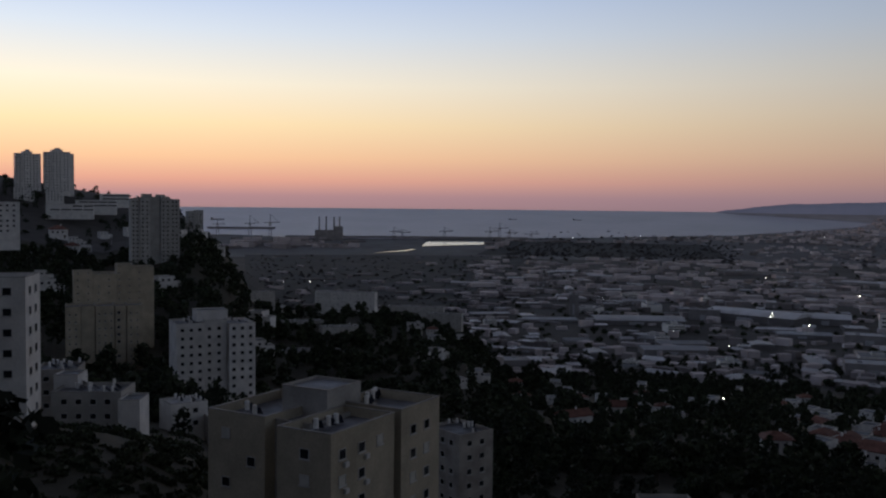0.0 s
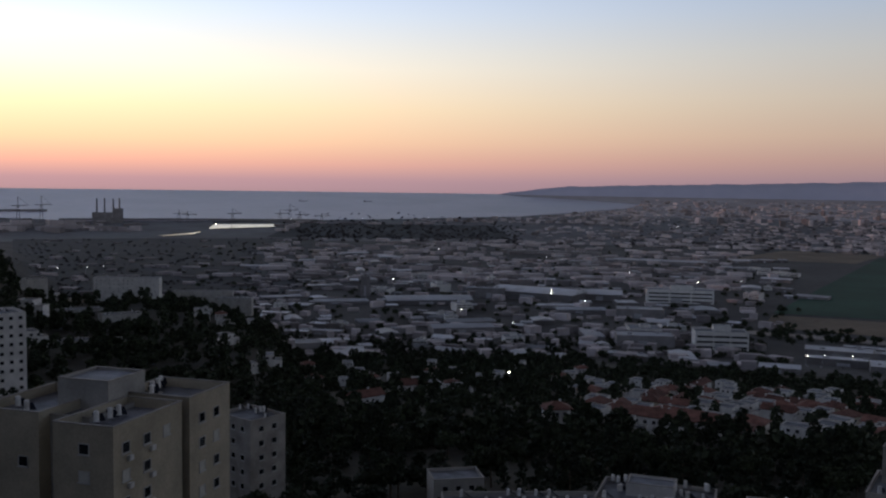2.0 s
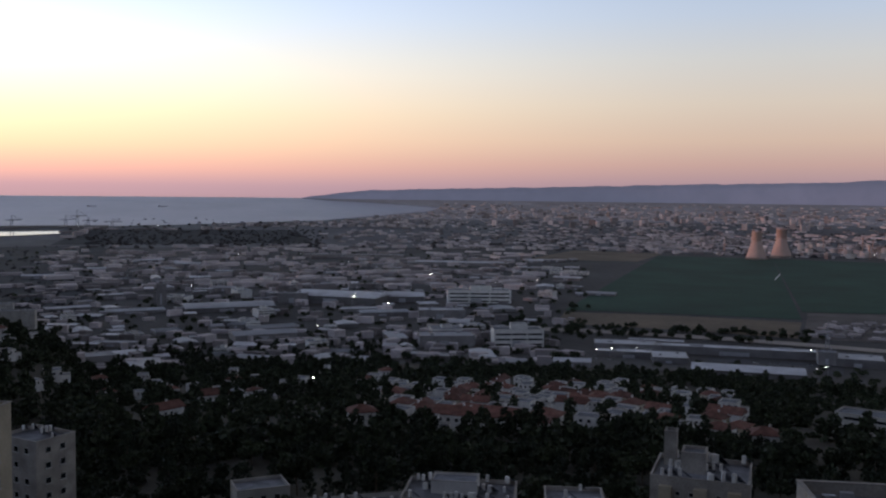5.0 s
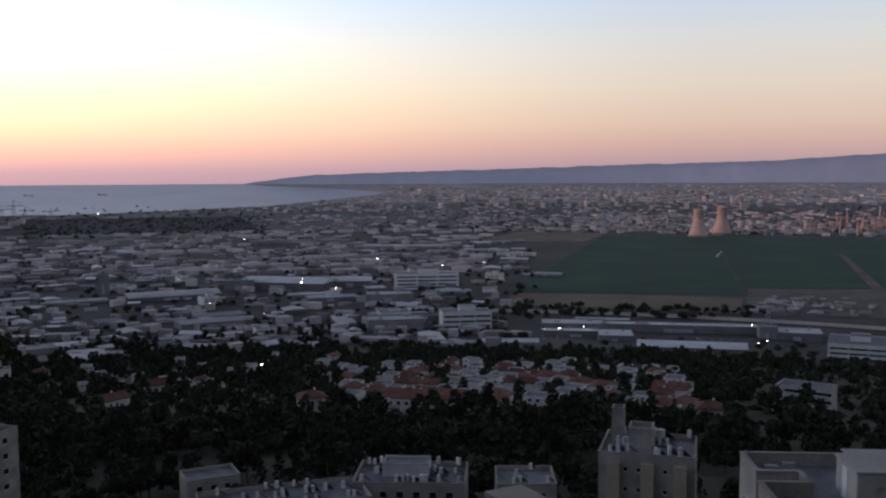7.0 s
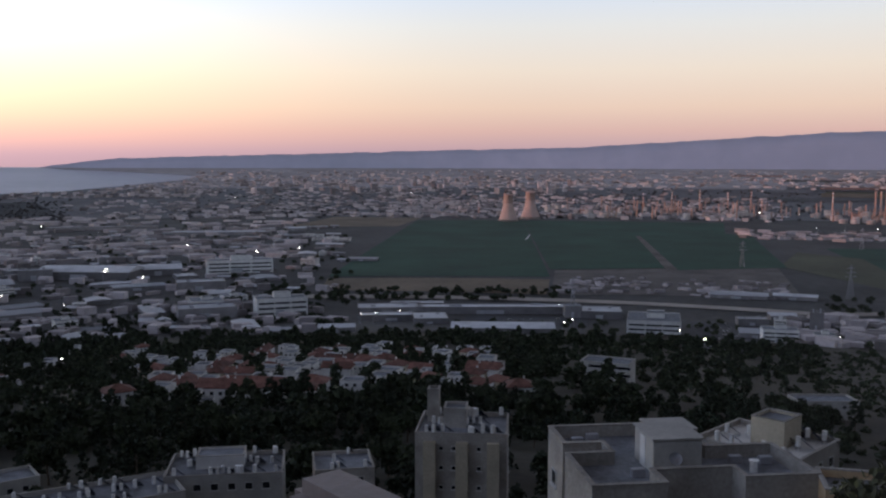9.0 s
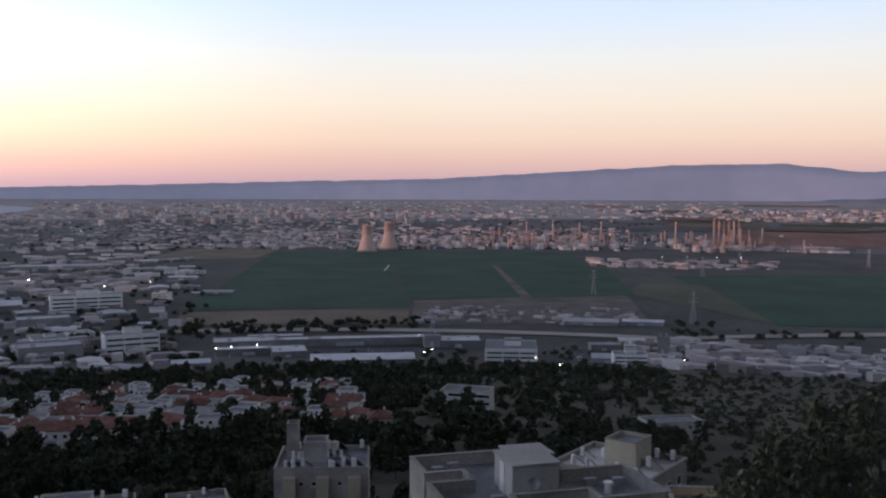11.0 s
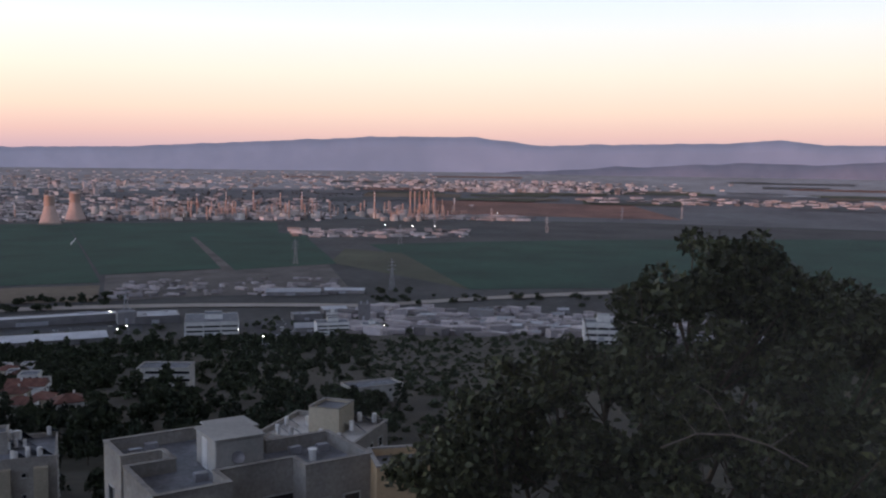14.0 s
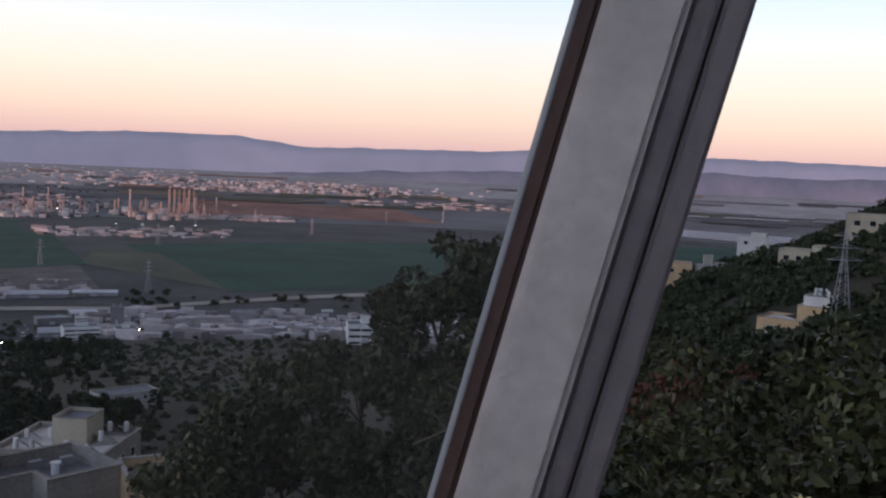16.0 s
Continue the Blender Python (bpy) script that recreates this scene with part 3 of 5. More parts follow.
windows(h8, "std", (18.4, -0.63, H8 - 3.3 - 8.7), (1, 0), 1, 4, 3.7, 2.95, 0.3, 0.3, fine=True)
windows(h8, "std", (-0.03, 4.2, H8 - 3.3 - 8.7), (0, -1), 1, 4, 3.7, 2.95, 0.0, 0.1, fine=True)
windows(h8, "std", (4.37, 10.3, H8 - 3.3 - 8.7), (0, -1), 1, 4, 2, 2.95, 0.0, 0.0, fine=True)
windows(h8, "std", (2.57, 18.0, H8 - 3.3 - 8.7), (0, -1), 2, 4, 3.9, 2.95, 0.3, 0.2, fine=True)
for r in range(4):
    for x in (2.2, 6.2):
        bm = bmesh.new()
        box(bm, x, -0.42, H8 - 12.9 + r * 2.95, x + 0.75, -0.02, H8 - 12.35 + r * 2.95, 0.03)
        part("air_conditioner", bm, M["tank"], h8, "white air-conditioning box")
for x, y in ((3.4, 4.6), (5.2, 4.2), (6.7, 4.2), (15.5, 6), (17.2, 7), (19, 7.4), (20.4, 8), (5, 15), (6.4, 17.4)):
    heaters_made.append(copy_thing(heater, m8 @ Matrix.Translation((x, y, H8 - 1.0 + (0.3 if x > 13 else 0))) @ Matrix.Rotation(2.0, 4, "Z")))

# ---------------------------------------------------------------- the grey flat-roofed building below the window
a0 = radians(54)
corner = Vector((-9.4, 68.7))
wp = Vector((corner.x * math.cos(a0) + corner.y * math.sin(a0), -corner.x * math.sin(a0) + corner.y * math.cos(a0), 127.0))
mr = Matrix.Translation(wp) @ Matrix.Rotation(radians(-54 + 21.5), 4, "Z")
hr = thing("office_block", mr, "grey rendered building with parapet roof and stair hut", "building")
HR = 18.0
outline(hr, [(0, 0), (0, -4.4), (2.8, -4.4), (2.8, -6.5), (-0.4, -6.5), (-0.4, -13.1), (4.5, -13.1), (4.5, -10.6), (9.8, -10.6), (9.8, -12.6), (14.8, -12.6), (14.8, -6.0), (10.0, -6.0), (10.0, 0)], HR, M["concrete"], M["bitumen"], 0.85)
bm = bmesh.new()
box(bm, 4.9, -9.2, HR - 0.84, 8.3, -5.4, HR + 1.5, 0.06)
box(bm, 4.78, -9.32, HR + 1.503, 8.42, -5.28, HR + 1.64, 0.03)
part("stair_hut", bm, M["plaster"], hr, "pale grey plastered stair hut")
bm = bmesh.new()
box(bm, 6.4, -5.2, HR - 0.84, 9.6, -2.2, HR + 0.9, 0.06)
box(bm, 6.3, -5.1, HR + 0.903, 9.7, -2.1, HR + 1.02, 0.03)
part("lift_room", bm, M["plaster"], hr, "lower pale lift room behind the hut")
bm = bmesh.new()
box(bm, 4.86, -7.6, HR - 0.83, 4.93, -6.6, HR + 1.3, 0.02)
part("door", bm, M["tank"], hr, "white metal roof door")
bm = bmesh.new()
tube(bm, 11.9, -9.3, HR - 0.85, HR - 0.1, 0.26, 0.26, 12)
tube(bm, 11.9, -9.3, HR - 0.1, HR - 0.02, 0.34, 0.34, 12)
part("vent", bm, M["tank"], hr, "white roof vent")
bm = bmesh.new()
bmesh.ops.create_uvsphere(bm, u_segments=16, v_segments=10, radius=0.55)
bmesh.ops.delete(bm, geom=[v for v in bm.verts if v.co.z > -0.3], context="VERTS")
bmesh.ops.rotate(bm, verts=bm.verts[:], cent=(0, 0, 0), matrix=Matrix.Rotation(radians(60), 3, "X"))
bmesh.ops.translate(bm, verts=bm.verts[:], vec=(6.3, -9.9, HR + 0.55))
bar(bm, (6.3, -9.32, HR + 0.2), (6.3, -9.75, HR + 0.5), 0.03)
part("satellite_dish", bm, M["steel"], hr, "grey satellite dish on the hut")
for x, y in ((1.2, -2.2), (2.6, -1.4), (3.4, -9.5), (11.0, -7.6), (13.0, -8.0)):
    bm = bmesh.new()
    box(bm, x, y, HR - 0.85, x + 0.9, y + 0.5, HR - 0.3, 0.03)
    part("roof_box", bm, M["steel"], hr, "small grey roof box")
windows(hr, "std", (10.4, -12.63, HR - 3.6), (1, 0), 2, 1, 2.2, 3, 0, 0, fine=True)
windows(hr, "wide", (5.0, -10.63, HR - 3.6), (1, 0), 2, 1, 2.6, 3, 0, 0, fine=True)
windows(hr, "std", (-0.03, -1.4, HR - 3.8), (0, -1), 1, 1, 2.6, 3, 0, 0, fine=True)

# the sand-coloured house beside it
my = at(65.0, 63, 12)
my.translation.z = 131
hy = thing("house", my, "sand-coloured house with a flat roof behind the tree", "house")
walls(hy, [(-3.1, -2, 5, 2.2, 13.9)], M["sand"], M["bitumen"], 0.5)
windows(hy, "std", (-1.2, -2.03, 9.6), (1, 0), 1, 1, 3, 3, 0, 0, fine=True)

# apartment blocks with heaters on the roofs
def slab(name, label, az, d, yaw, w, dp, h, material, cols, rows, n_heat, top=None, kind="std", skip=0.08, storey=2.95, side=0, base=-6.0, roofing="bitumen"):
    m = at(az, d, yaw)
    if top is not None:
        m.translation.z = top - h * m.to_scale().x
    o = thing(name, m, label, "apartment house" if rows > 2 else "building")
    walls(o, [(-w / 2, -dp / 2, w / 2, dp / 2, h)], M[material], M[roofing], 0.6, base=base)
    gap = (w - 2.4) / max(cols, 1)
    windows(o, kind, (-w / 2 + 1.2 + gap * 0.25, -dp / 2 - 0.03, h - 2.6 - storey * (rows - 1)), (1, 0), cols, rows, gap, storey, skip)
    if side:
        gs = (dp - 2) / side
        windows(o, kind, (w / 2 + 0.03, -dp / 2 + 1 + gs * 0.25, h - 2.6 - storey * (rows - 1)), (0, 1), side, rows, gs, storey, skip)
        windows(o, kind, (-w / 2 - 0.03, dp / 2 - 1 - gs * 0.25, h - 2.6 - storey * (rows - 1)), (0, -1), side, rows, gs, storey, skip)
    heaters(m, -w / 2 + 1, -dp / 2 + 1.2, w / 2 - 1, dp / 2 - 1.2, h - 0.56, n_heat)
    return o, m


def extra(o, blocks, material, base, name="wing"):
    walls(o, blocks, M[material], M["bitumen"], 0.3, base=base, name=name)


o, m = slab("apartment_house", "concrete apartment house crowded with rooftop water tanks", 40.9, 140, -4, 13.6, 12, 20, "concrete", 6, 6, 30, top=125, side=3, kind="small")
extra(o, [(-3, -1, 0.5, 3, 22.4), (-5.8, 2, -4.0, 4.5, 24.5)], "concrete", 19, "stair_hut")
bm = bmesh.new()
for x in (-4.6, 0.2, 4.8):
    box(bm, x - 0.9, -6.9, -5, x + 0.9, -6.02, 18.8)
part("balcony", bm, M["cream"], o, "projecting balcony stack")
o, m = slab("apartment_house", "pale apartment house with a whitewashed roof and water tanks", 59.2, 112, -25, 12.5, 11, 20, "concrete", 4, 6, 20, top=133.0, side=3, roofing="white")
extra(o, [(-1.5, -1, 2.5, 3.5, 22.6)], "cream", 19, "stair_hut")
slab("apartment_house", "long low apartment row with white roof tanks", 18.2, 150, 8, 27, 11, 12, "plaster", 8, 4, 22, top=113.6)
o, m = slab("apartment_house", "low apartment row with many white roof tanks", 26.2, 158, -6, 19, 12, 13, "plaster", 6, 4, 28, top=114.0)
extra(o, [(-5, -1, 3, 4, 14.6)], "white", 12, "stair_hut")
slab("apartment_house", "low pale apartment house with roof tanks", 33.3, 158, 4, 10, 10, 12, "concrete", 3, 4, 5, top=113.5)
slab("house", "small grey flat-roofed house among trees", 13.8, 198, 12, 11, 8, 6, "plaster", 3, 1, 0, top=103.2)
slab("apartment_house", "dull grey-beige apartment house beside the tall one", 1.2, 195, 38, 9, 11, 16, "concrete", 2, 5, 6, top=117.6, side=3)
o, m = slab("school", "grey three-storey building with banded balconies", 49.8, 400, -14, 21, 13, 10.5, "plaster", 2, 3, 0, top=80.2, kind="band", storey=3.1)
slab("house", "plain grey shed on the slope", 62.2, 330, 24, 20, 10, 7, "plaster", 3, 1, 0, top=86.5)

# ---------------------------------------------------------------- towers on the western slope
def tower(label, az, d, yaw, top, blocks, material, win, roof_bits=()):
    m = at(az, d, yaw)
    zg = m.translation.z
    h = top - zg
    o = thing("apartment_tower", m, label, "apartment tower")
    walls(o, [(x0, y0, x1, y1, h + dh) for x0, y0, x1, y1, dh in blocks], M[material], M["bitumen"], 0.8, base=-8)
    for kind, origin, along, cols, rows, gap in win:
        windows(o, kind, (origin[0], origin[1], h - 3.6 - 2.95 * (rows - 1)), along, cols, rows, gap, 2.95, 0.05, 0.15)
    for x0, y0, x1, y1, z0, z1 in roof_bits:
        extra(o, [(x0, y0, x1, y1, h + z1)], material, h + z0, "roof_hut")
    return o, m, h


o, m, h = tower("white apartment tower with grey window strips", -13.9, 345, 12, 122.5, [(-14, -7, -4.2, 8, -0.6), (-4, -5.6, 4, 9, 0), (4.2, -8, 13.6, 8, -1.2)], "white",
                [("std", (-12.6, -7.03), (1, 0), 3, 9, 3.0), ("std", (-3, -5.63), (1, 0), 2, 9, 3.4), ("std", (5.2, -8.03), (1, 0), 3, 9, 3.0),
                 ("std", (13.63, -6), (0, 1), 3, 9, 4.0)], [(-6, -2, 5, 6, -0.7, 3.2)])
heaters(m, -12, -4, 12, 6, h - 1.3, 8)
o, m, h = tower("cream apartment tower block with stepped roofline", -19.5, 445, 4, 135.6, [(-17, -6, -9, 7, -2.5), (-8.9, -6, 1, 8, -3.5), (1.1, -6, 8, 8, 0.3), (8.1, -5, 17, 7, -0.8)], "cream",
                [("small", (-15.6, -6.03), (1, 0), 7, 6, 4.3), ("std", (17.03, -4), (0, 1), 3, 6, 3.4)])
o, m, h = tower("cream apartment block with dark stair strips", -20.0, 405, 2, 122.0, [(-15, -6, -9.5, 7, 0), (-9.1, -5.6, -4, 7, 0.2), (-3.6, -6, 3.5, 7, 0), (3.9, -5.6, 8, 7, -0.2), (8.4, -6, 14.4, 7, 0)], "cream",
                [("small", (-13.8, -6.03), (1, 0), 2, 9, 2.4), ("small", (-2.6, -6.03), (1, 0), 3, 9, 2.3), ("small", (9.6, -6.03), (1, 0), 2, 9, 2.4), ("std", (4.6, -5.63), (1, 0), 1, 9, 2.4)])
o, m, h = tower("tall grey apartment tower with vertical ribs", -17.2, 700, 6, 166.6, [(-17, -8, -11, 8, -0.6), (-10.8, -9.5, -4, 8, 0), (-3.8, -8, 3, 9, 0.6), (3.2, -9.5, 10, 8, 0), (10.2, -7, 16.6, 8, -1)], "plaster",
                [("std", (-15.8, -8.03), (1, 0), 2, 19, 2.6), ("std", (-9.6, -9.53), (1, 0), 2, 19, 3.0), ("std", (4.4, -9.53), (1, 0), 2, 19, 3.0), ("std", (11.2, -7.03), (1, 0), 2, 19, 2.6), ("std", (16.63, -5), (0, 1), 3, 19, 4)],
                [(-9, -3, -2, 4, -0.7, 2.6), (1, -3, 7, 4, -0.7, 2.2)])
heaters(m, -15, -5, 15, 6, h - 0.7, 8, 1.2)
tower("small grey tower on the hill's edge", -14.95, 1000, 8, 153.5, [(-8, -7, 0, 7, 0), (0.1, -8, 8, 7, 1.2)], "plaster", [("std", (-6.6, -7.03), (1, 0), 2, 10, 3.4), ("std", (1.4, -8.03), (1, 0), 2, 10, 3.2)])
tower("tall pale twin tower on the ridge", -24.0, 1150, 6, 216.5, [(-13.5, -8, -6, 8, -1), (-5.9, -9.5, 4, 9, 1.2), (4.1, -8, 13, 8, -1.2)], "white", [("std", (-12.6, -8.03), (1, 0), 2, 14, 3.2), ("std", (-4.8, -9.53), (1, 0), 3, 14, 3.0), ("std", (5, -8.03), (1, 0), 2, 14, 3.4)], [(-2.5, -3, 2, 4, 0, 3.4)])
tower("tall pale twin tower on the ridge", -22.4, 1150, 6, 219.0, [(-15.5, -8, -8, 8, -1.2), (-7.9, -9.5, 4, 9, 1.4), (4.1, -8, 12, 8, -0.6), (12.1, -5, 16, 6, -2.6)], "white", [("std", (-14.6, -8.03), (1, 0), 2, 15, 3.2), ("std", (-6.8, -9.53), (1, 0), 3, 15, 3.4), ("std", (5, -8.03), (1, 0), 2, 15, 3.4)], [(-4, -3, 2, 4, 0, 3.6)])
slab("apartment_house", "stepped pale terrace block on the ridge", -24.2, 1080, 0, 20, 14, 16, "white", 6, 4, 0, top=177)
slab("apartment_house", "stepped pale terrace block on the ridge", -22.6, 1080, 0, 18, 14, 15, "white", 5, 4, 0, top=175)
for i, (a, w, tp) in enumerate(((-21.8, 44, 160), (-20.4, 40, 164), (-19.4, 30, 171))):
    slab("building", "long low white institute building on the ridge", a, 1000 + i * 40, -4, w, 14, 9, "white", 4, 2, 0, top=tp, kind="band", storey=3.6)
slab("apartment_house", "pale apartment house on the hillside", -25.2, 600, 0, 16, 12, 22, "white", 4, 6, 0, top=163)
slab("apartment_house", "white apartment house at the slope's edge", -25.2, 150, -14, 7.5, 9, 26, "white", 2, 7, 0, top=153.8, side=2)
o, m = slab("apartment_house", "pale terraced apartment block with dark balconies", -20.6, 205, -18, 14, 10, 13, "plaster", 4, 4, 12, top=126.0, side=2)
extra(o, [(7.2, -8, 11.5, -1, 12.0)], "white", -6)
extra(o, [(-9, 2, -4, 8, 15.2)], "white", -6)
slab("apartment_house", "low apartment block with cluttered roof", -22.4, 225, -10, 9, 10, 12, "concrete", 3, 4, 10, top=127.5)
slab("apartment_house", "low roof with pale sheeting and tanks", -15.6, 230, 20, 9, 8, 8, "white", 2, 2, 8, top=117.2, roofing="palemetal")
slab("house", "low pale shed roof beside the white tower", -13.2, 225, 14, 8, 9, 7, "plaster", 2, 1, 2, top=114.0, roofing="palemetal")

# terrace rows on the spur
for a, d, w, tp, yaw in ((-5.9, 800, 52, 88, -14), (-11.9, 760, 44, 92, 24), (-8.6, 690, 30, 77.5, 16), (-6.3, 640, 26, 80, 14), (-9.2, 560, 24, 76.5, 8), (-6.2, 560, 18, 76, 12), (-1.6, 830, 50, 72.5, -8), (0.2, 800, 30, 70, -10)):
    o, m = slab("terrace_block", "long pale terrace block with regular windows", a, d, yaw, w, 11, 13, "white" if a == -5.9 else "plaster", int(w / 3.6), 4, 6, top=tp, side=3, kind="small", skip=0.25)


# ---------------------------------------------------------------- houses on the eastern shoulder
def villa_at(label, az, d, yaw, top, blocks, material, wins, category="house", roofing="bitumen"):
    m = at(az, d, yaw)
    h = top - m.translation.z
    o = thing("house", m, label, category)
    walls(o, [(x0, y0, x1, y1, h + dh) for x0, y0, x1, y1, dh in blocks], M[material], M[roofing], 0.4, base=-6)
    for kind, origin, along, cols, rows, gap in wins:
        windows(o, kind, (origin[0], origin[1], h + origin[2]), along, cols, rows, gap, 2.9, 0, 0.2)
    return o, m, h


o, m, h = villa_at("cream house with a plain flat roof on the shoulder", 95.3, 262, 0, 143.6, [(-4.5, -4, 3.4, 4, 0)], "sand", [("std", (-2.5, -4.03, -2.6), (1, 0), 2, 1, 3.4)])
villa_at("grey rendered house with low annexes", 97.4, 262, 6, 143.2, [(-5, -4, 0, 4, 0), (0.1, -3, 6.4, 5, 0.6), (-3.0, 1, -0.6, 3.6, 2.6)], "plaster", [("std", (1, -3.03, -2.4), (1, 0), 2, 1, 2.6)])
villa_at("white house beside the pond with a flat roof", 99.6, 330, 0, 148.2, [(-6, -4, 4, 4, 0), (-2, -4.5, 3, 0, 1.6)], "white", [("std", (-4, -4.03, -2.4), (1, 0), 3, 1, 2.8)])
villa_at("cream villa with a rounded stair tower", 101.9, 222, -6, 151.6, [(-3.6, -4, 3.0, 4, 0), (3.1, -2.4, 8.6, 5, 1.0)], "cream", [("std", (-2.6, -4.03, -2.4), (1, 0), 2, 1, 2.6), ("std", (4.2, -2.43, -2.2), (1, 0), 1, 1, 2)])
bm = bmesh.new()
tube(bm, 0, 0, -8, 3.0, 1.5, 1.5, 20)
o = part("tower", bm, M["white"], None)
o.matrix_basis = at(103.3, 219)
o.matrix_basis.translation.z = 149
o.location.z = 149
tagged(o, "round white stair tower beside the cream villa", "tower")
o, m, h = villa_at("stone-faced house with a white terrace roof", 102.2, 165, -14, 145.2, [(-5.6, -4, 1.6, 4, -1.6), (0.0, -1, 6.0, 6, 0.6)], "sand", [("std", (-4, -4.03, -4.0), (1, 0), 1, 1, 3)], roofing="white")
extra(o, [(0.6, 0.2, 5.4, 5, h + 2.2)], "white", h)
heaters(m, 1, 1, 5, 4, h + 1.9, 4)
villa_at("cream house on the hill's crest", 105.4, 215, 0, 160.4, [(-4, -4, 5, 4, 0)], "cream", [("std", (-2.5, -4.03, -2.5), (1, 0), 2, 1, 3)])

# ---------------------------------------------------------------- villas among the trees
def villa(kind, seed):
    r = random.Random(seed)
    o = thing("villa", Matrix.Translation((0, 0, -400)), {0: "pale villa with a red tiled hip roof", 1: "two-storey pale villa with a flat roof", 2: "villa with a long red gable roof"}[kind], "villa", "villas on the slope")
    w, d, h = (11, 9, 5.6) if kind == 0 else (12, 9, 6.6) if kind == 1 else (14, 8, 5.4)
    if kind == 1:
        walls(o, [(-w / 2, -d / 2, w / 2 - 4, d / 2, h), (w / 2 - 3.95, -d / 2 + 1, w / 2, d / 2 - 1, h - 2.6)], M["white"], M["bitumen"], 0.5, base=-4)
    else:
        bm = bmesh.new()
        box(bm, -w / 2, -d / 2, -4, w / 2, d / 2, h)
        part("wall", bm, M["white"] if seed % 2 else M["cream"], o)
        bm = bmesh.new()
        e, ridge = 0.6, (w / 2 - d / 2 if kind == 0 else w / 2 + 0.5)
        lo = [bm.verts.new(p) for p in ((-w / 2 - e, -d / 2 - e, h), (w / 2 + e, -d / 2 - e, h), (w / 2 + e, d / 2 + e, h), (-w / 2 - e, d / 2 + e, h))]
        lo2 = [bm.verts.new(v.co + Vector((0, 0, 0.22))) for v in lo]
        a, b = bm.verts.new((-ridge, 0, h + 2.6)), bm.verts.new((ridge, 0, h + 2.6))
        bm.faces.new(lo[::-1])
        for i in range(4):
            bm.faces.new((lo[i], lo[(i + 1) % 4], lo2[(i + 1) % 4], lo2[i]))
        bm.faces.new((lo2[0], lo2[1], b, a))
        bm.faces.new((lo2[1], lo2[2], b))
        bm.faces.new((lo2[2], lo2[3], a, b))
        bm.faces.new((lo2[3], lo2[0], a))
        part("roof", bm, M["brick"], o, "red clay tile roof")
        bm = bmesh.new()
        box(bm, 1.4, 0.8, h + 1, 2.1, 1.5, h + 3.1)
        part("chimney", bm, M["white"], o)
    windows(o, "std", (-w / 2 + 1.4, -d / 2 - 0.03, h - 2.2), (1, 0), 3, 1, 2.9, 2.9, 0, 0.3)
    windows(o, "std", (-w / 2 - 0.03, d / 2 - 2, h - 2.2), (0, -1), 2, 1, 3, 2.9, 0, 0.3)
    bm = bmesh.new()
    box(bm, w / 2 - 2.4, -d / 2 - 0.06, 0, w / 2 - 1.3, -d / 2 + 0.02, 2.1)
    part("door", bm, M["bark"], o, "brown wooden door")
    return o


villa_kinds = [villa(0, 1), villa(1, 2), villa(2, 3), villa(0, 4), villa(1, 5)]
rv = random.Random(21)
taken = []


def clear(x, y, gap):
    for a, b, g in taken:
        if abs(x - a) < gap + g and abs(y - b) < gap + g and (x - a) ** 2 + (y - b) ** 2 <= (gap + g) ** 2:
            return False
    return True


def settle(az, d, gap):
    p, _ = spot(az, d)
    if not clear(p.x, p.y, gap):
        return False
    taken.append((p.x, p.y, gap))
    return True


# footprints that are already built on
for a, d, g in ((-6.5, 112, 14), (54, 64, 13), (65, 63, 7), (40.9, 140, 10), (59.2, 112, 10), (18.2, 150, 15), (26.2, 158, 12), (33.3, 158, 8), (13.8, 198, 8), (1.2, 195, 9), (49.8, 400, 14),
                (62.2, 330, 12), (-13.9, 345, 18), (-20, 420, 22), (-17.2, 700, 22), (-20.6, 205, 13), (-22.4, 225, 8), (-15.6, 230, 8), (-13.2, 225, 7), (-25.2, 150, 8), (-5.9, 800, 28), (-11.9, 760, 24),
                (-8.6, 690, 17), (-6.3, 640, 15), (-9.2, 560, 14), (-6.2, 560, 12), (-1.6, 830, 26), (0.2, 800, 18), (95.3, 262, 7), (97.4, 262, 8), (99.6, 330, 8), (101.9, 222, 8), (102.2, 165, 8), (105.4, 215, 7)):
    p, _ = spot(a, d)
    taken.append((p.x, p.y, g))


def put_villa(kind, az, d, yaw, s=1.0):
    if settle(az, d, 6.8 * s):
        copy_thing(villa_kinds[kind], at(az, d, yaw) @ Matrix.Scale(s, 4))


# the ones that stand out, then the close-set quarter
for k, a, d, yaw, s in ((0, 20.0, 352, 14, 0.95), (1, 21.6, 350, 8, 1.0), (1, 22.6, 520, 10, 1.1), (1, 24.4, 318, -8, 1.0), (2, 26.0, 338, -18, 1.1), (0, 44.4, 330, 10, 0.95), (1, 13.6, 640, 0, 1.0), (1, 15.2, 610, 4, 0.8),
                        (0, 4.6, 690, 20, 1.0), (1, 7.9, 640, 10, 0.9), (1, 2.3, 560, 0, 1.2), (2, 11, 480, 14, 1.1), (1, 4.9, 520, 5, 1.0), (2, 8.2, 400, 34, 1.0), (1, 42.6, 470, -12, 1.1), (2, 28.4, 330, -22, 1.2), (0, 31.5, 345, -16, 1.0)):
    put_villa(k, a, d, yaw, s)
for i in range(260):
    a, d = rv.uniform(22, 43), 1 / rv.uniform(1 / 640, 1 / 330)
    if abs(a - 31) > 9 and rv.random() < 0.35:
        continue
    put_villa(rv.choice((0, 1, 1, 2, 3, 4, 4)), a, d, rv.choice((-20, 70, -20, 160)) + rv.uniform(-12, 12), rv.uniform(0.8, 1.05))
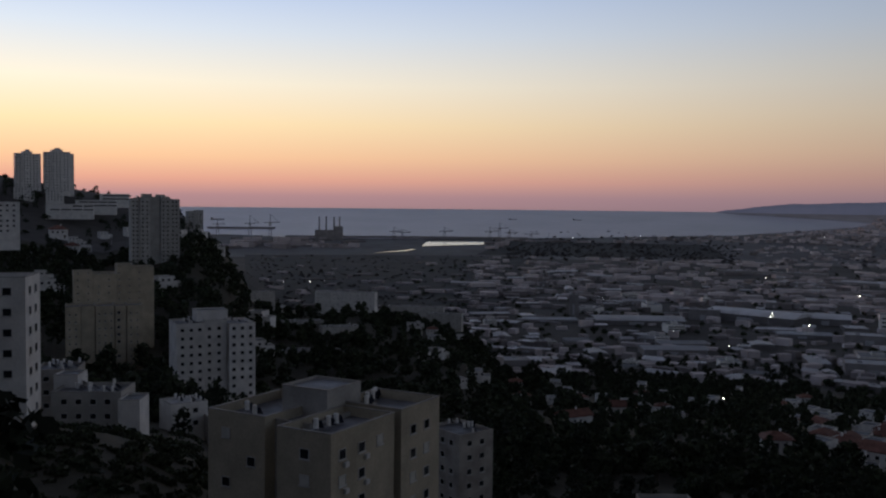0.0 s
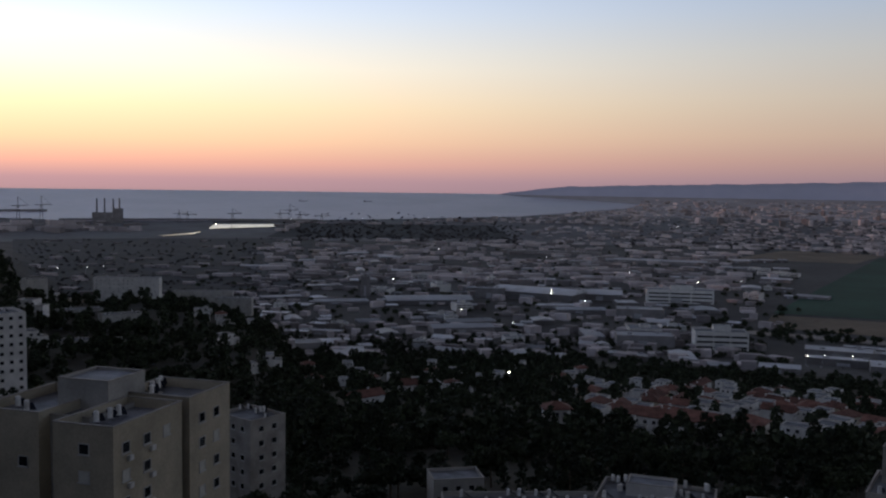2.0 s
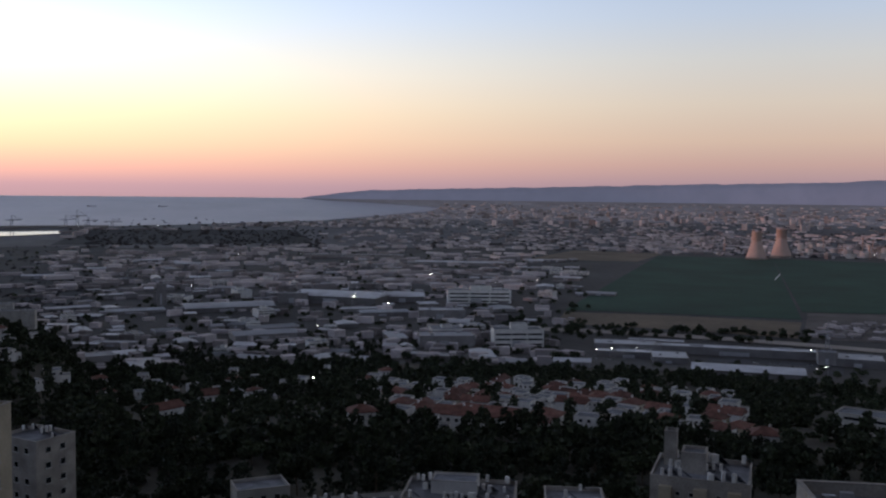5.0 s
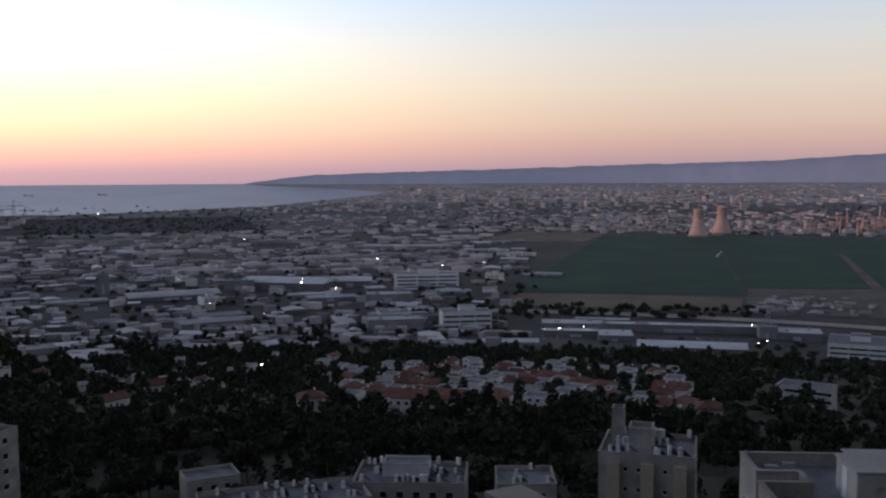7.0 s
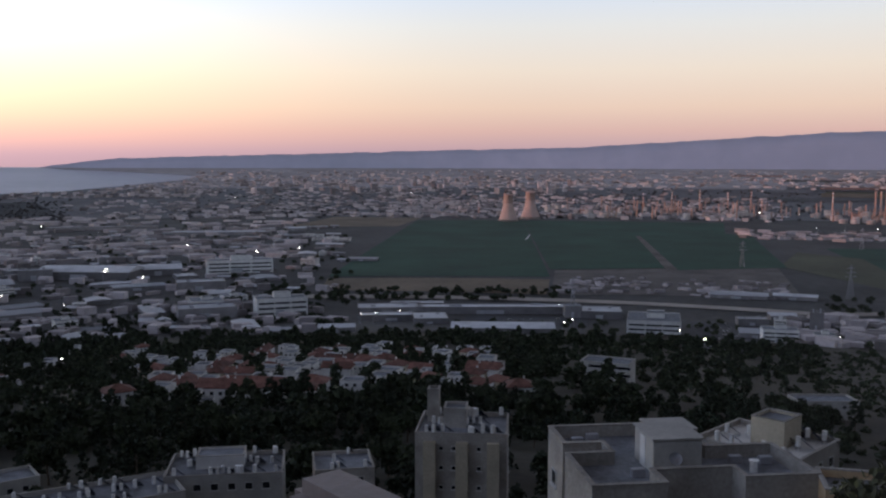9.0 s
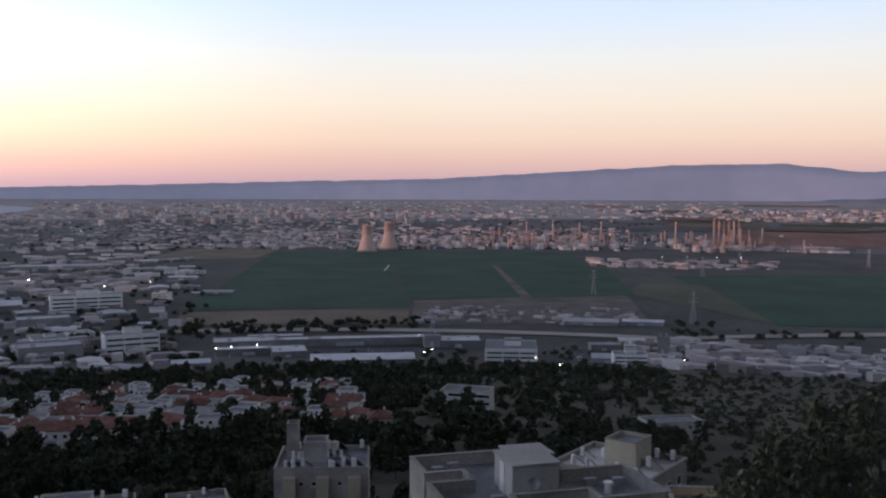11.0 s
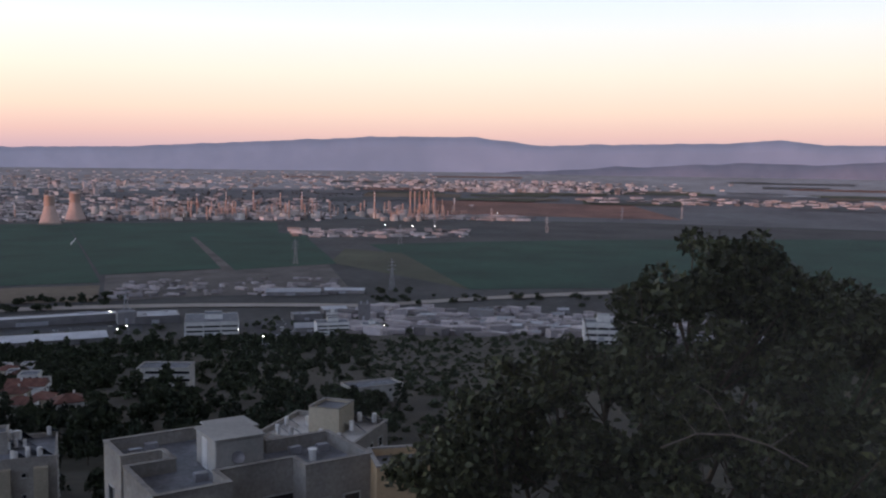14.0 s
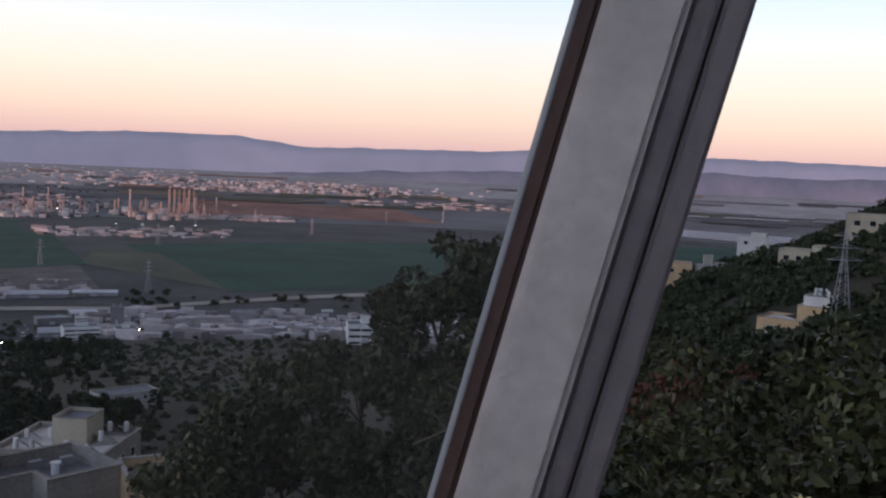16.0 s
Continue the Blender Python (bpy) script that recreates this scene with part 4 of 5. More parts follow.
for i in range(30):
    put_villa(rv.choice((1, 1, 4, 0)), rv.uniform(-2, 22), 1 / rv.uniform(1 / 760, 1 / 480), rv.uniform(-30, 30), rv.uniform(0.75, 1.0))
for i in range(26):
    put_villa(rv.choice((1, 4, 1, 0)), rv.uniform(-24, -10), rv.uniform(480, 1000), rv.uniform(-30, 30), rv.uniform(0.9, 1.4))

# ---------------------------------------------------------------- works, shops and stores on the plain
def shed(kind):
    """A unit store about 30 x 20 x 8 m, stretched when copied."""
    label = {0: "flat-roofed grey industrial store", 1: "industrial shed with a low ridged sheet roof", 2: "long shed with a curved pale roof", 3: "office building with window bands", 4: "workshop with a saw-tooth roof", 5: "pale store with rooftop plant"}[kind]
    o = thing("warehouse" if kind != 3 else "office_building", Matrix.Translation((0, 0, -400)), label, "warehouse" if kind != 3 else "office building", "buildings on the plain")
    w, d, h = 30.0, 20.0, 8.0
    if kind in (0, 5):
        walls(o, [(-15, -10, 15, 10, h)], M["shedwall"], M["palemetal"] if kind == 5 else M["greymetal"], 0.7, base=-2)
        for x, y in ((-9, -3), (6, 4)):
            bm = bmesh.new()
            box(bm, x, y, h - 0.65, x + 2.4, y + 1.8, h + 0.9)
            part("roof_plant", bm, M["steel"], o)
    elif kind == 3:
        walls(o, [(-15, -10, 15, 10, h + 4), (-4, -2, 6, 6, h + 7)], M["white"], M["bitumen"], 0.6, base=-2)
        windows(o, "band", (-14, -10.03, 1.2), (1, 0), 3, 3, 9.6, 3.4, 0, 0)
    else:
        bm = bmesh.new()
        box(bm, -15, -10, -2, 15, 10, h - 2)
        part("wall", bm, M["shedwall"], o)
        bm = bmesh.new()
        if kind == 1:
            prof = [(-10.5, h - 2), (0, h + 0.4), (10.5, h - 2)]
        elif kind == 2:
            prof = [(-10.5 + 21 * i / 10, h - 2 + 3.0 * math.sin(math.pi * i / 10)) for i in range(11)]
        else:
            prof = [(-10, h - 2), (-10, h), (-5, h - 1.9), (-5, h), (0, h - 1.9), (0, h), (5, h - 1.9), (5, h), (10, h - 2)]
        a = [bm.verts.new((-15.4, y, z + 0.02)) for y, z in prof]
        b = [bm.verts.new((15.4, y, z + 0.02)) for y, z in prof]
        for i in range(len(prof) - 1):
            bm.faces.new((a[i], b[i], b[i + 1], a[i + 1]))
        bm.faces.new(a)
        bm.faces.new(b[::-1])
        part("roof", bm, M["palemetal"], o)
    bm = bmesh.new()
    box(bm, -4, -10.06, 0, 1, -9.98, 4.2)
    part("gate", bm, M["steel"], o, "grey roller gate")
    return o


shed_kinds = [shed(i) for i in range(6)]
rs = random.Random(8)


def put_shed(kind, az, d, yaw, w, dp, h, gap=None, label=""):
    if gap is not None and not settle(az, d, gap):
        return None
    o = copy_thing(shed_kinds[kind], at(az, d, yaw) @ Matrix.Diagonal((w / 30, dp / 20, h / 8, 1)))
    if label:
        o["label"] = label
    return o


# single ones that can be told apart
for k, a, d, yaw, w, dp, h, lb in (
        (5, 43.0, 1010, 4, 178, 22, 8, "very long pale-roofed market hall by the road"), (0, 47.6, 990, 6, 18, 22, 13, "tall grey hall end beside the market"), (5, 49.3, 1000, 4, 44, 40, 8, "pale-roofed hall joined to the offices"),
        (1, 43.3, 845, 2, 92, 34, 9, "wide white-roofed store beside the parking ground"), (5, 38.8, 930, 4, 34, 40, 7, "small pale hall by the parking ground"), (5, 38.0, 1040, 0, 60, 20, 7, "blue-fronted store by the road"),
        (3, 52.5, 880, 0, 48, 52, 10, "white office building with window rows"), (3, 59.7, 860, 8, 30, 20, 8, "white office building by the parking ground"), (0, 61.7, 905, 0, 12, 14, 24, "pale concrete tower block of a works"),
        (3, 76.4, 805, 6, 32, 22, 13, "white banded office building behind the trees"), (0, 69.0, 1000, 0, 26, 24, 10, "blue-walled store by the road"), (2, 57.4, 1180, -2, 66, 30, 6, "white curved hall on bare ground"), (1, 60.5, 1190, -2, 50, 26, 6, "white hall on bare ground"),
        (2, 18.8, 1400, -24, 130, 60, 15, "large hall with a pale curved roof"), (2, 11.9, 1330, 10, 120, 60, 8, "very large pale-roofed hall"), (2, 22.6, 1420, 0, 60, 50, 12, "smaller hall with a pale curved roof"), (1, 14.0, 1060, 14, 70, 34, 9, "white hall with a ridged roof"),
        (3, 27.2, 1410, 4, 96, 30, 13, "long white works building"), (5, 24.9, 1230, 4, 60, 36, 12, "white stepped works building"), (0, 15.8, 1400, 0, 44, 30, 15, "dark square works building"), (0, 8.1, 1400, 0, 14, 14, 30, "slim dark tower of a works"),
        (5, 19.5, 2350, -6, 250, 24, 9, "very long pale industrial shed"), (1, 26, 2150, -8, 200, 30, 8, "long industrial shed with reddish roof"), (3, 29.6, 1010, 10, 54, 26, 13, "white stepped office block among works"), (0, 25.2, 1010, 6, 60, 36, 12, "grey office block among works"),
        (1, 33.0, 860, 0, 34, 22, 7, "low shop with a white roof"), (5, 36.3, 1010, 2, 70, 34, 8, "roadside store with a lit front"), (5, 36.6, 950, 2, 70, 20, 7, "blue-fronted shops with lamps")):
    settle(a, d, max(w, dp) * 0.42)
    put_shed(k, a, d, yaw, w, dp, h, None, lb)
n_shed = 0
while n_shed < 275:
    zone = rs.random()
    if zone < 0.62:
        a, d, yaw = rs.uniform(1, 31.5), 1 / rs.uniform(1 / 2250, 1 / 850), rs.choice((12, 12, -20, 100))
    elif zone < 0.84:
        a, d, yaw = rs.uniform(56, 86), 1 / rs.uniform(1 / 1060, 1 / 850), 6
        d = min(d, 1030 + max(0, a - 62) * 9)
    else:
        a, d, yaw = rs.uniform(20, 35), rs.uniform(1500, 2350), -10
    w = rs.choice((14, 20, 26, 34, 50, 70)) * rs.uniform(0.8, 1.2) * (0.7 if zone > 0.62 and zone < 0.84 else 1)
    dp = min(w, rs.uniform(14, 34))
    o = put_shed(rs.choice((0, 1, 1, 2, 3, 4, 5, 5)), a, d, yaw + rs.uniform(-8, 8), w, dp, rs.uniform(4, 8), max(w, dp) * 0.36)
    n_shed += 1


def strew(name, label, category, count, pick, material, seed):
    """Many small blocks too far off to tell apart, as one mesh."""
    r = random.Random(seed)
    vs, fs = [], []
    for i in range(count):
        a, d, w, dp, h = pick(r)
        if a < 24.8 and d > step(a, COAST) * 0.97 or 4 < a < 17.5 and 2850 < d < 4050 or -5 < a < 3 and 2850 < d < 4080:
            continue
        m = at(a, d, r.uniform(-40, 40))
        q = len(vs)
        for z in (-1.5, h):
            for x, y in ((-w / 2, -dp / 2), (w / 2, -dp / 2), (w / 2, dp / 2), (-w / 2, dp / 2)):
                vs.append(m @ Vector((x, y, z)))
        fs += [(q + 4, q + 5, q + 6, q + 7), (q, q + 1, q + 5, q + 4), (q + 1, q + 2, q + 6, q + 5), (q + 2, q + 3, q + 7, q + 6), (q + 3, q, q + 4, q + 7)]
    return tagged(mesh_part(name, vs, fs, material), label, category, kind="stuff")


def inv(r, d0, d1):
    return 1 / r.uniform(1 / d1, 1 / d0)


strew("suburb", "spread of low pale suburb houses across the plain", "suburb", 1500, lambda r: (r.gauss(34, 9), inv(r, 2780, 9500), r.uniform(10, 34), r.uniform(8, 20), r.choice((3, 4, 6, 8))), M["town"], 31)
strew("suburb", "seaside town houses along the bay", "suburb", 420, lambda r: (r.uniform(11, 25), inv(r, 4400, 7600), r.uniform(12, 40), r.uniform(10, 20), r.choice((4, 5, 8, 14))), M["town"], 32)
strew("suburb", "apartment blocks of the far suburb", "suburb", 90, lambda r: (r.uniform(28, 48), inv(r, 4600, 9000), r.uniform(18, 30), r.uniform(12, 20), r.uniform(14, 34)), M["town"], 33)
strew("suburb", "faint far suburb houses in the haze", "suburb", 900, lambda r: (r.uniform(24, 66), inv(r, 6000, 16000), r.uniform(20, 60), r.uniform(14, 30), r.choice((5, 7, 10, 16))), M["town"], 45)
strew("town", "pale hillside town catching the last light", "town", 620, lambda r: (r.gauss(71, 4.2), inv(r, 5600, 9500), r.uniform(14, 44), r.uniform(10, 22), r.choice((5, 8, 12, 20))), M["town"], 34)
strew("suburb", "works and houses behind the crop fields", "suburb", 520, lambda r: (r.uniform(36, 60), inv(r, 2680, 4200), r.uniform(8, 40), r.uniform(8, 20), r.choice((4, 6, 9))), M["town"], 35)
strew("suburb", "farm sheds and glasshouses in the valley", "suburb", 130, lambda r: (r.choice((77, 82, 86, 90)) + r.gauss(0, 1.3), inv(r, 4200, 5000), r.uniform(20, 70), r.uniform(14, 26), r.uniform(4, 10)), M["town"], 36)
strew("works_yard", "low works buildings beside the fields", "works", 90, lambda r: (r.uniform(57, 68), inv(r, 2080, 2330), r.uniform(8, 40), r.uniform(8, 18), r.choice((3, 4, 6))), M["town"], 37)
strew("works_yard", "pale roofs at the end of the refinery", "works", 70, lambda r: (r.uniform(65, 71.6), inv(r, 2780, 2960), r.uniform(20, 60), r.uniform(12, 26), r.choice((4, 6, 8))), M["town"], 38)
strew("scrap_yard", "stacked stores on bare ground beside the road", "yard", 110, lambda r: (r.uniform(46.8, 60), inv(r, 1165, 1330), r.uniform(4, 16), r.uniform(3, 10), r.choice((2, 3, 4))), M["town"], 39)
strew("port_buildings", "low grey port buildings along the shore", "port", 190, lambda r: (r.uniform(-13, 12), inv(r, 3300, 4150), r.uniform(20, 90), r.uniform(14, 30), r.choice((6, 8, 12, 16))), M["town"], 40)
strew("suburb", "grey works between the open land and the shore", "suburb", 460, lambda r: (r.uniform(2, 31), inv(r, 1600, 2900), r.uniform(12, 50), r.uniform(10, 24), r.choice((4, 6, 8))), M["town"], 41)
strew("shops", "small shops and yards between the road and the slope", "works", 330, lambda r: (r.uniform(59.5, 85), inv(r, 840, 1040), r.uniform(7, 26), r.uniform(6, 14), r.choice((3, 4, 5, 8))), M["town"], 43)
strew("huts", "scattered huts on the open land before the port", "works", 70, lambda r: (r.uniform(-12, 3), inv(r, 1300, 2800), r.uniform(10, 40), r.uniform(8, 18), r.choice((3, 4, 6))), M["town"], 44)
strew("shops", "small workshops crowded between the sheds", "works", 420, lambda r: (r.uniform(1, 33), inv(r, 850, 2300), r.uniform(6, 22), r.uniform(6, 14), r.choice((3, 4, 6, 8))), M["town"], 42)

# ---------------------------------------------------------------- cooling towers and refinery
def cooling_tower(az, d, s):
    o = thing("cooling_tower", at(az, d) @ Matrix.Scale(s, 4), "concrete cooling tower with a waisted shell, pink light painted on", "cooling tower", "cooling towers")
    bm = bmesh.new()
    rings, n = [], 40
    for i in range(17):
        z = 5 + 73 * i / 16
        r = 12.4 * math.sqrt(1 + ((z - 62) / 29.0) ** 2)
        rings.append([bm.verts.new((r * math.cos(j * 2 * math.pi / n), r * math.sin(j * 2 * math.pi / n), z)) for j in range(n)])
    inner = [bm.verts.new((v.co.x * 0.95, v.co.y * 0.95, v.co.z)) for v in rings[-1]]
    low = [bm.verts.new((v.co.x, v.co.y, 30)) for v in inner]
    rings += [inner, low]
    for p, q in zip(rings, rings[1:]):
        for j in range(n):
            bm.faces.new((p[j], p[(j + 1) % n], q[(j + 1) % n], q[j]))
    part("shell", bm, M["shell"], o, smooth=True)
    bm = bmesh.new()
    for j in range(20):
        a, b = j * 2 * math.pi / 20, (j + 0.5) * 2 * math.pi / 20
        bar(bm, (29 * math.cos(a), 29 * math.sin(a), -1), (27.8 * math.cos(b), 27.8 * math.sin(b), 5.3), 0.5, n=4)
    part("leg_ring", bm, M["concrete"], o)
    bm = bmesh.new()
    tube(bm, 0, 0, -1, 1.2, 30, 30, 32)
    part("basin", bm, M["concrete"], o)
    return o


cooling_tower(43.6, 2570, 0.96)
cooling_tower(44.95, 2690, 1.0)


def column(h, r):
    o = thing("distillation_column", Matrix.Translation((0, 0, -400)), "tall steel refinery column with platforms", "refinery column", "refinery columns")
    bm = bmesh.new()
    tube(bm, 0, 0, -1, h, r, r, 10)
    tube(bm, 0, 0, h, h + r * 0.6, r, r * 0.3, 10)
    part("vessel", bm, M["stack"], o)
    for k in range(2):
        bm = bmesh.new()
        tube(bm, 0, 0, h * (0.35 + 0.28 * k), h * (0.35 + 0.28 * k) + 0.5, r + 1.4, r + 1.4, 10)
        part("platform", bm, M["steel"], o)
    bm = bmesh.new()
    bar(bm, (r + 0.6, 0, -1), (r + 0.6, 0, h), 0.35, n=5)
    part("pipe", bm, M["steel"], o)
    return o


def tank(r, h):
    o = thing("storage_tank", Matrix.Translation((0, 0, -400)), "round pale storage tank", "tank", "refinery tanks")
    bm = bmesh.new()
    tube(bm, 0, 0, -1, h, r, r, 24)
    part("shell", bm, M["oldtank"], o)
    bm = bmesh.new()
    tube(bm, 0, 0, h + 0.01, h + 1.6, r, r * 0.1, 24)
    part("roof", bm, M["oldtank"], o)
    return o


def rack(w, h):
    o = thing("process_frame", Matrix.Translation((0, 0, -400)), "open steel frame of a refinery unit", "process frame", "refinery frames")
    for x in (-w / 2, 0, w / 2):
        for y in (-5, 5):
            bm = bmesh.new()
            box(bm, x - 0.4, y - 0.4, -1, x + 0.4, y + 0.4, h)
            part("post", bm, M["stack"], o)
    for k in range(4):
        bm = bmesh.new()
        box(bm, -w / 2 - 0.5, -5.5, h * (k + 1) / 4 - 0.8, w / 2 + 0.5, 5.5, h * (k + 1) / 4)
        part("deck", bm, M["stack"], o)
    return o


col_kinds = [column(38, 2.4), column(54, 2.0), column(28, 3.0)]
tank_kinds = [tank(12, 11), tank(8, 14)]
rack_kinds = [rack(22, 26), rack(34, 16)]
rr = random.Random(17)
for i in range(95):
    a = rr.choice((rr.uniform(46.5, 60), rr.gauss(65, 1.2), rr.gauss(55.5, 2), rr.uniform(58, 67)))
    copy_thing(rr.choice(col_kinds), at(a, rr.uniform(2720, 3300), 0) @ Matrix.Scale(rr.uniform(0.55, 1.0), 4))
for i in range(60):
    copy_thing(rr.choice(tank_kinds), at(rr.uniform(46, 66), rr.uniform(2680, 3400), 0) @ Matrix.Scale(rr.uniform(0.7, 1.4), 4))
for i in range(22):
    copy_thing(rr.choice(rack_kinds), at(rr.choice((rr.uniform(47, 60), rr.gauss(64.5, 1.5))), rr.uniform(2720, 3200), rr.uniform(-20, 20)) @ Matrix.Scale(rr.uniform(0.7, 1.2), 4))
for i in range(6):
    copy_thing(col_kinds[1], at(64.5 + i * 0.28, 3150, 0) @ Matrix.Scale(1.35, 4))
copy_thing(tank_kinds[0], at(62.9, 2700) @ Matrix.Scale(1.0, 4))
copy_thing(tank_kinds[0], at(63.5, 2705) @ Matrix.Scale(1.0, 4))
for a, d, h in ((62.3, 3050, 74), (53.4, 3300, 62), (56.6, 3300, 60), (57.9, 3320, 64), (55.0, 3250, 70), (41.8, 2900, 40), (67.2, 3300, 48)):
    o = thing("chimney", at(a, d), "tall banded refinery chimney", "chimney", "refinery chimneys")
    bm = bmesh.new()
    tube(bm, 0, 0, -1, h, 2.6, 1.7, 12)
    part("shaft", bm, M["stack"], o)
    for k in range(3):
        bm = bmesh.new()
        tube(bm, 0, 0, h * (0.6 + 0.15 * k), h * (0.6 + 0.15 * k) + 3, 2.35, 2.3, 12)
        part("band", bm, M["tank"], o, "white painted band")

# ---------------------------------------------------------------- port
o = thing("power_station", at(-7.0, 4080), "grey power station block with four slim chimneys", "power station")
walls(o, [(-58, -20, 20, 20, 42), (20.5, -20, 62, 20, 58)], M["shedwall"], M["greymetal"], 1.0, base=-2)
for x in (-40, -10, 24, 48):
    bm = bmesh.new()
    tube(bm, x, 0, 30, 100, 3.6, 2.8, 10)
    part("chimney", bm, M["shedwall"], o)


def crane(az, d, h):
    o = thing("harbour_crane", at(az, d), "slim dark harbour crane with a long boom", "crane", "harbour cranes")
    bm = bmesh.new()
    for x in (-6, 6):
        for y in (-8, 8):
            bar(bm, (x, y, -1), (x * 0.6, y * 0.6, h * 0.62), 1.4, n=4)
    part("portal", bm, M["shedwall"], o)
    bm = bmesh.new()
    box(bm, -4, -6, h * 0.62, 4, 6, h * 0.7)
    bar(bm, (0, 0, h * 0.7), (0, 0, h), 1.2, n=4)
    part("tower", bm, M["shedwall"], o)
    bm = bmesh.new()
    bar(bm, (-24, 0, h * 0.68), (38, 0, h * 0.7), 1.3, n=4)
    bar(bm, (0, 0, h), (36, 0, h * 0.7), 0.5, n=4)
    part("boom", bm, M["shedwall"], o)


for a, d, h in ((-11.7, 3950, 105), (-10.5, 3950, 110), (-13.6, 4500, 80), (-3.0, 4100, 55), (-2.5, 4120, 48), (0.1, 4050, 60), (2.9, 4100, 60), (3.5, 4150, 80), (4.1, 4180, 50), (5.4, 4250, 40)):
    crane(a, d, h)
for k, (a0_, a1_, d) in enumerate(((-14.2, -10.2, 5600), (-9.6, 5.2, 4280))):
    bm = bmesh.new()
    n = 24
    prev = None
    for i in range(n + 1):
        p, s = spot(a0_ + (a1_ - a0_) * i / n, d)
        if prev is not None:
            bar(bm, prev, p + Vector((0, 0, 3)), 7, 7, 6)
        prev = p + Vector((0, 0, 3))
    tagged(part("breakwater", bm, M["shedwall"]), "long dark breakwater in the bay", "breakwater", kind="structure")
for a, d, s in ((-13.6, 8200, 0.6), (4.3, 9500, 0.45), (8.2, 9600, 0.45)):
    o = thing("ship", at(a, d, 8) @ Matrix.Scale(s, 4), "far dark cargo ship on the sea", "ship", "ships")
    bm = bmesh.new()
    box(bm, -95, -12, 2, 95, 12, 16)
    part("hull", bm, M["shedwall"], o)
    bm = bmesh.new()
    box(bm, -90, -10, 16.1, -66, 10, 34)
    part("bridge", bm, M["shedwall"], o)

# ---------------------------------------------------------------- pylons in the fields
def pylon():
    o = thing("pylon", Matrix.Translation((0, 0, -400)), "lattice steel power pylon standing in the fields", "pylon", "power pylons")
    bm = bmesh.new()
    for sx in (-1, 1):
        for sy in (-1, 1):
            bar(bm, (3.4 * sx, 3.4 * sy, -1), (0.8 * sx, 0.8 * sy, 28), 0.2, n=4)
            bar(bm, (0.8 * sx, 0.8 * sy, 28), (0.3 * sx, 0.3 * sy, 41), 0.16, n=4)
    part("leg_frame", bm, M["steel"], o)
    bm = bmesh.new()
    for k in range(8):
        z0, z1 = k * 3.5, (k + 1) * 3.5
        w0, w1 = 3.4 - 2.6 * z0 / 28, 3.4 - 2.6 * z1 / 28
        for s in (-1, 1):
            bar(bm, (-w0, s * w0, z0), (w1, s * w1, z1), 0.1, n=3)
            bar(bm, (s * w0, -w0, z0), (s * w1, w1, z1), 0.1, n=3)
    part("bracing", bm, M["steel"], o)
    for z, w in ((27, 7), (32, 6), (37, 5)):
        bm = bmesh.new()
        bar(bm, (-w, 0, z), (w, 0, z), 0.25, n=4)
        bar(bm, (-w, 0, z), (0, 0, z + 1.8), 0.12, n=3)
        bar(bm, (w, 0, z), (0, 0, z + 1.8), 0.12, n=3)
        part("cross_arm", bm, M["steel"], o)
    return o


py = pylon()
for a, d in ((57.5, 1520), (63.4, 1215), (63.9, 1900), (72.9, 2300), (77.4, 2900), (80.9, 3100), (47.6, 1000), (66, 2500), (69.5, 2700)):
    copy_thing(py, at(a, d, rr.uniform(-30, 30)) @ Matrix.Scale(1.0, 4))
o = copy_thing(py, at(104.4, 150, 20) @ Matrix.Scale(0.36, 4))

# ---------------------------------------------------------------- parked cars
def car():
    o = thing("car", Matrix.Translation((0, 0, -400)), "parked car on the asphalt ground", "car", "parked cars")
    bm = bmesh.new()
    box(bm, -2.1, -0.85, 0.28, 2.1, 0.85, 0.85, 0.12)
    part("body", bm, M["carpaint"], o)
    bm = bmesh.new()
    vs = [bm.verts.new(p) for p in ((-1.5, -0.76, 0.86), (1.1, -0.76, 0.86), (1.1, 0.76, 0.86), (-1.5, 0.76, 0.86), (-1.0, -0.6, 1.42), (0.5, -0.6, 1.42), (0.5, 0.6, 1.42), (-1.0, 0.6, 1.42))]
    for f in ((4, 5, 6, 7), (0, 1, 5, 4), (1, 2, 6, 5), (2, 3, 7, 6), (3, 0, 4, 7)):
        bm.faces.new([vs[i] for i in f])
    part("cabin", bm, M["pane"], o)
    for x in (-1.3, 1.3):
        for y in (-0.8, 0.8):
            bm = bmesh.new()
            bar(bm, (x, y - 0.1, 0.32), (x, y + 0.1, 0.32), 0.32, n=10)
            part("wheel", bm, M["seal"], o)
    return o


car_kind = car()
patch("parking_ground", [(41, 900), (48.5, 900), (48.5, 985), (41, 985)], M["asphalt"], 0.4, "asphalt parking ground between the halls", "parking", 4)
patch("parking_ground", [(54.6, 830), (59, 830), (59.5, 985), (54.6, 985)], M["asphalt"], 0.4, "wide asphalt parking ground", "parking", 6)
patch("parking_ground", [(54.5, 700), (58.5, 690), (58.5, 740), (54.8, 760)], M["asphalt"], 0.5, "small parking ground by the slope", "parking", 4)
for i in range(80):
    a0_, a1_, d0, d1 = rr.choice(((41.2, 48.3, 905, 980), (54.9, 59.0, 840, 980), (54.9, 59.0, 840, 980), (54.8, 58.3, 705, 745), (34, 39, 900, 1000)))
    a, d = rr.uniform(a0_, a1_), round(rr.uniform(d0, d1) / 9) * 9
    copy_thing(car_kind, at(a, d, rr.choice((90, 90, 84, 10)), 0.45))

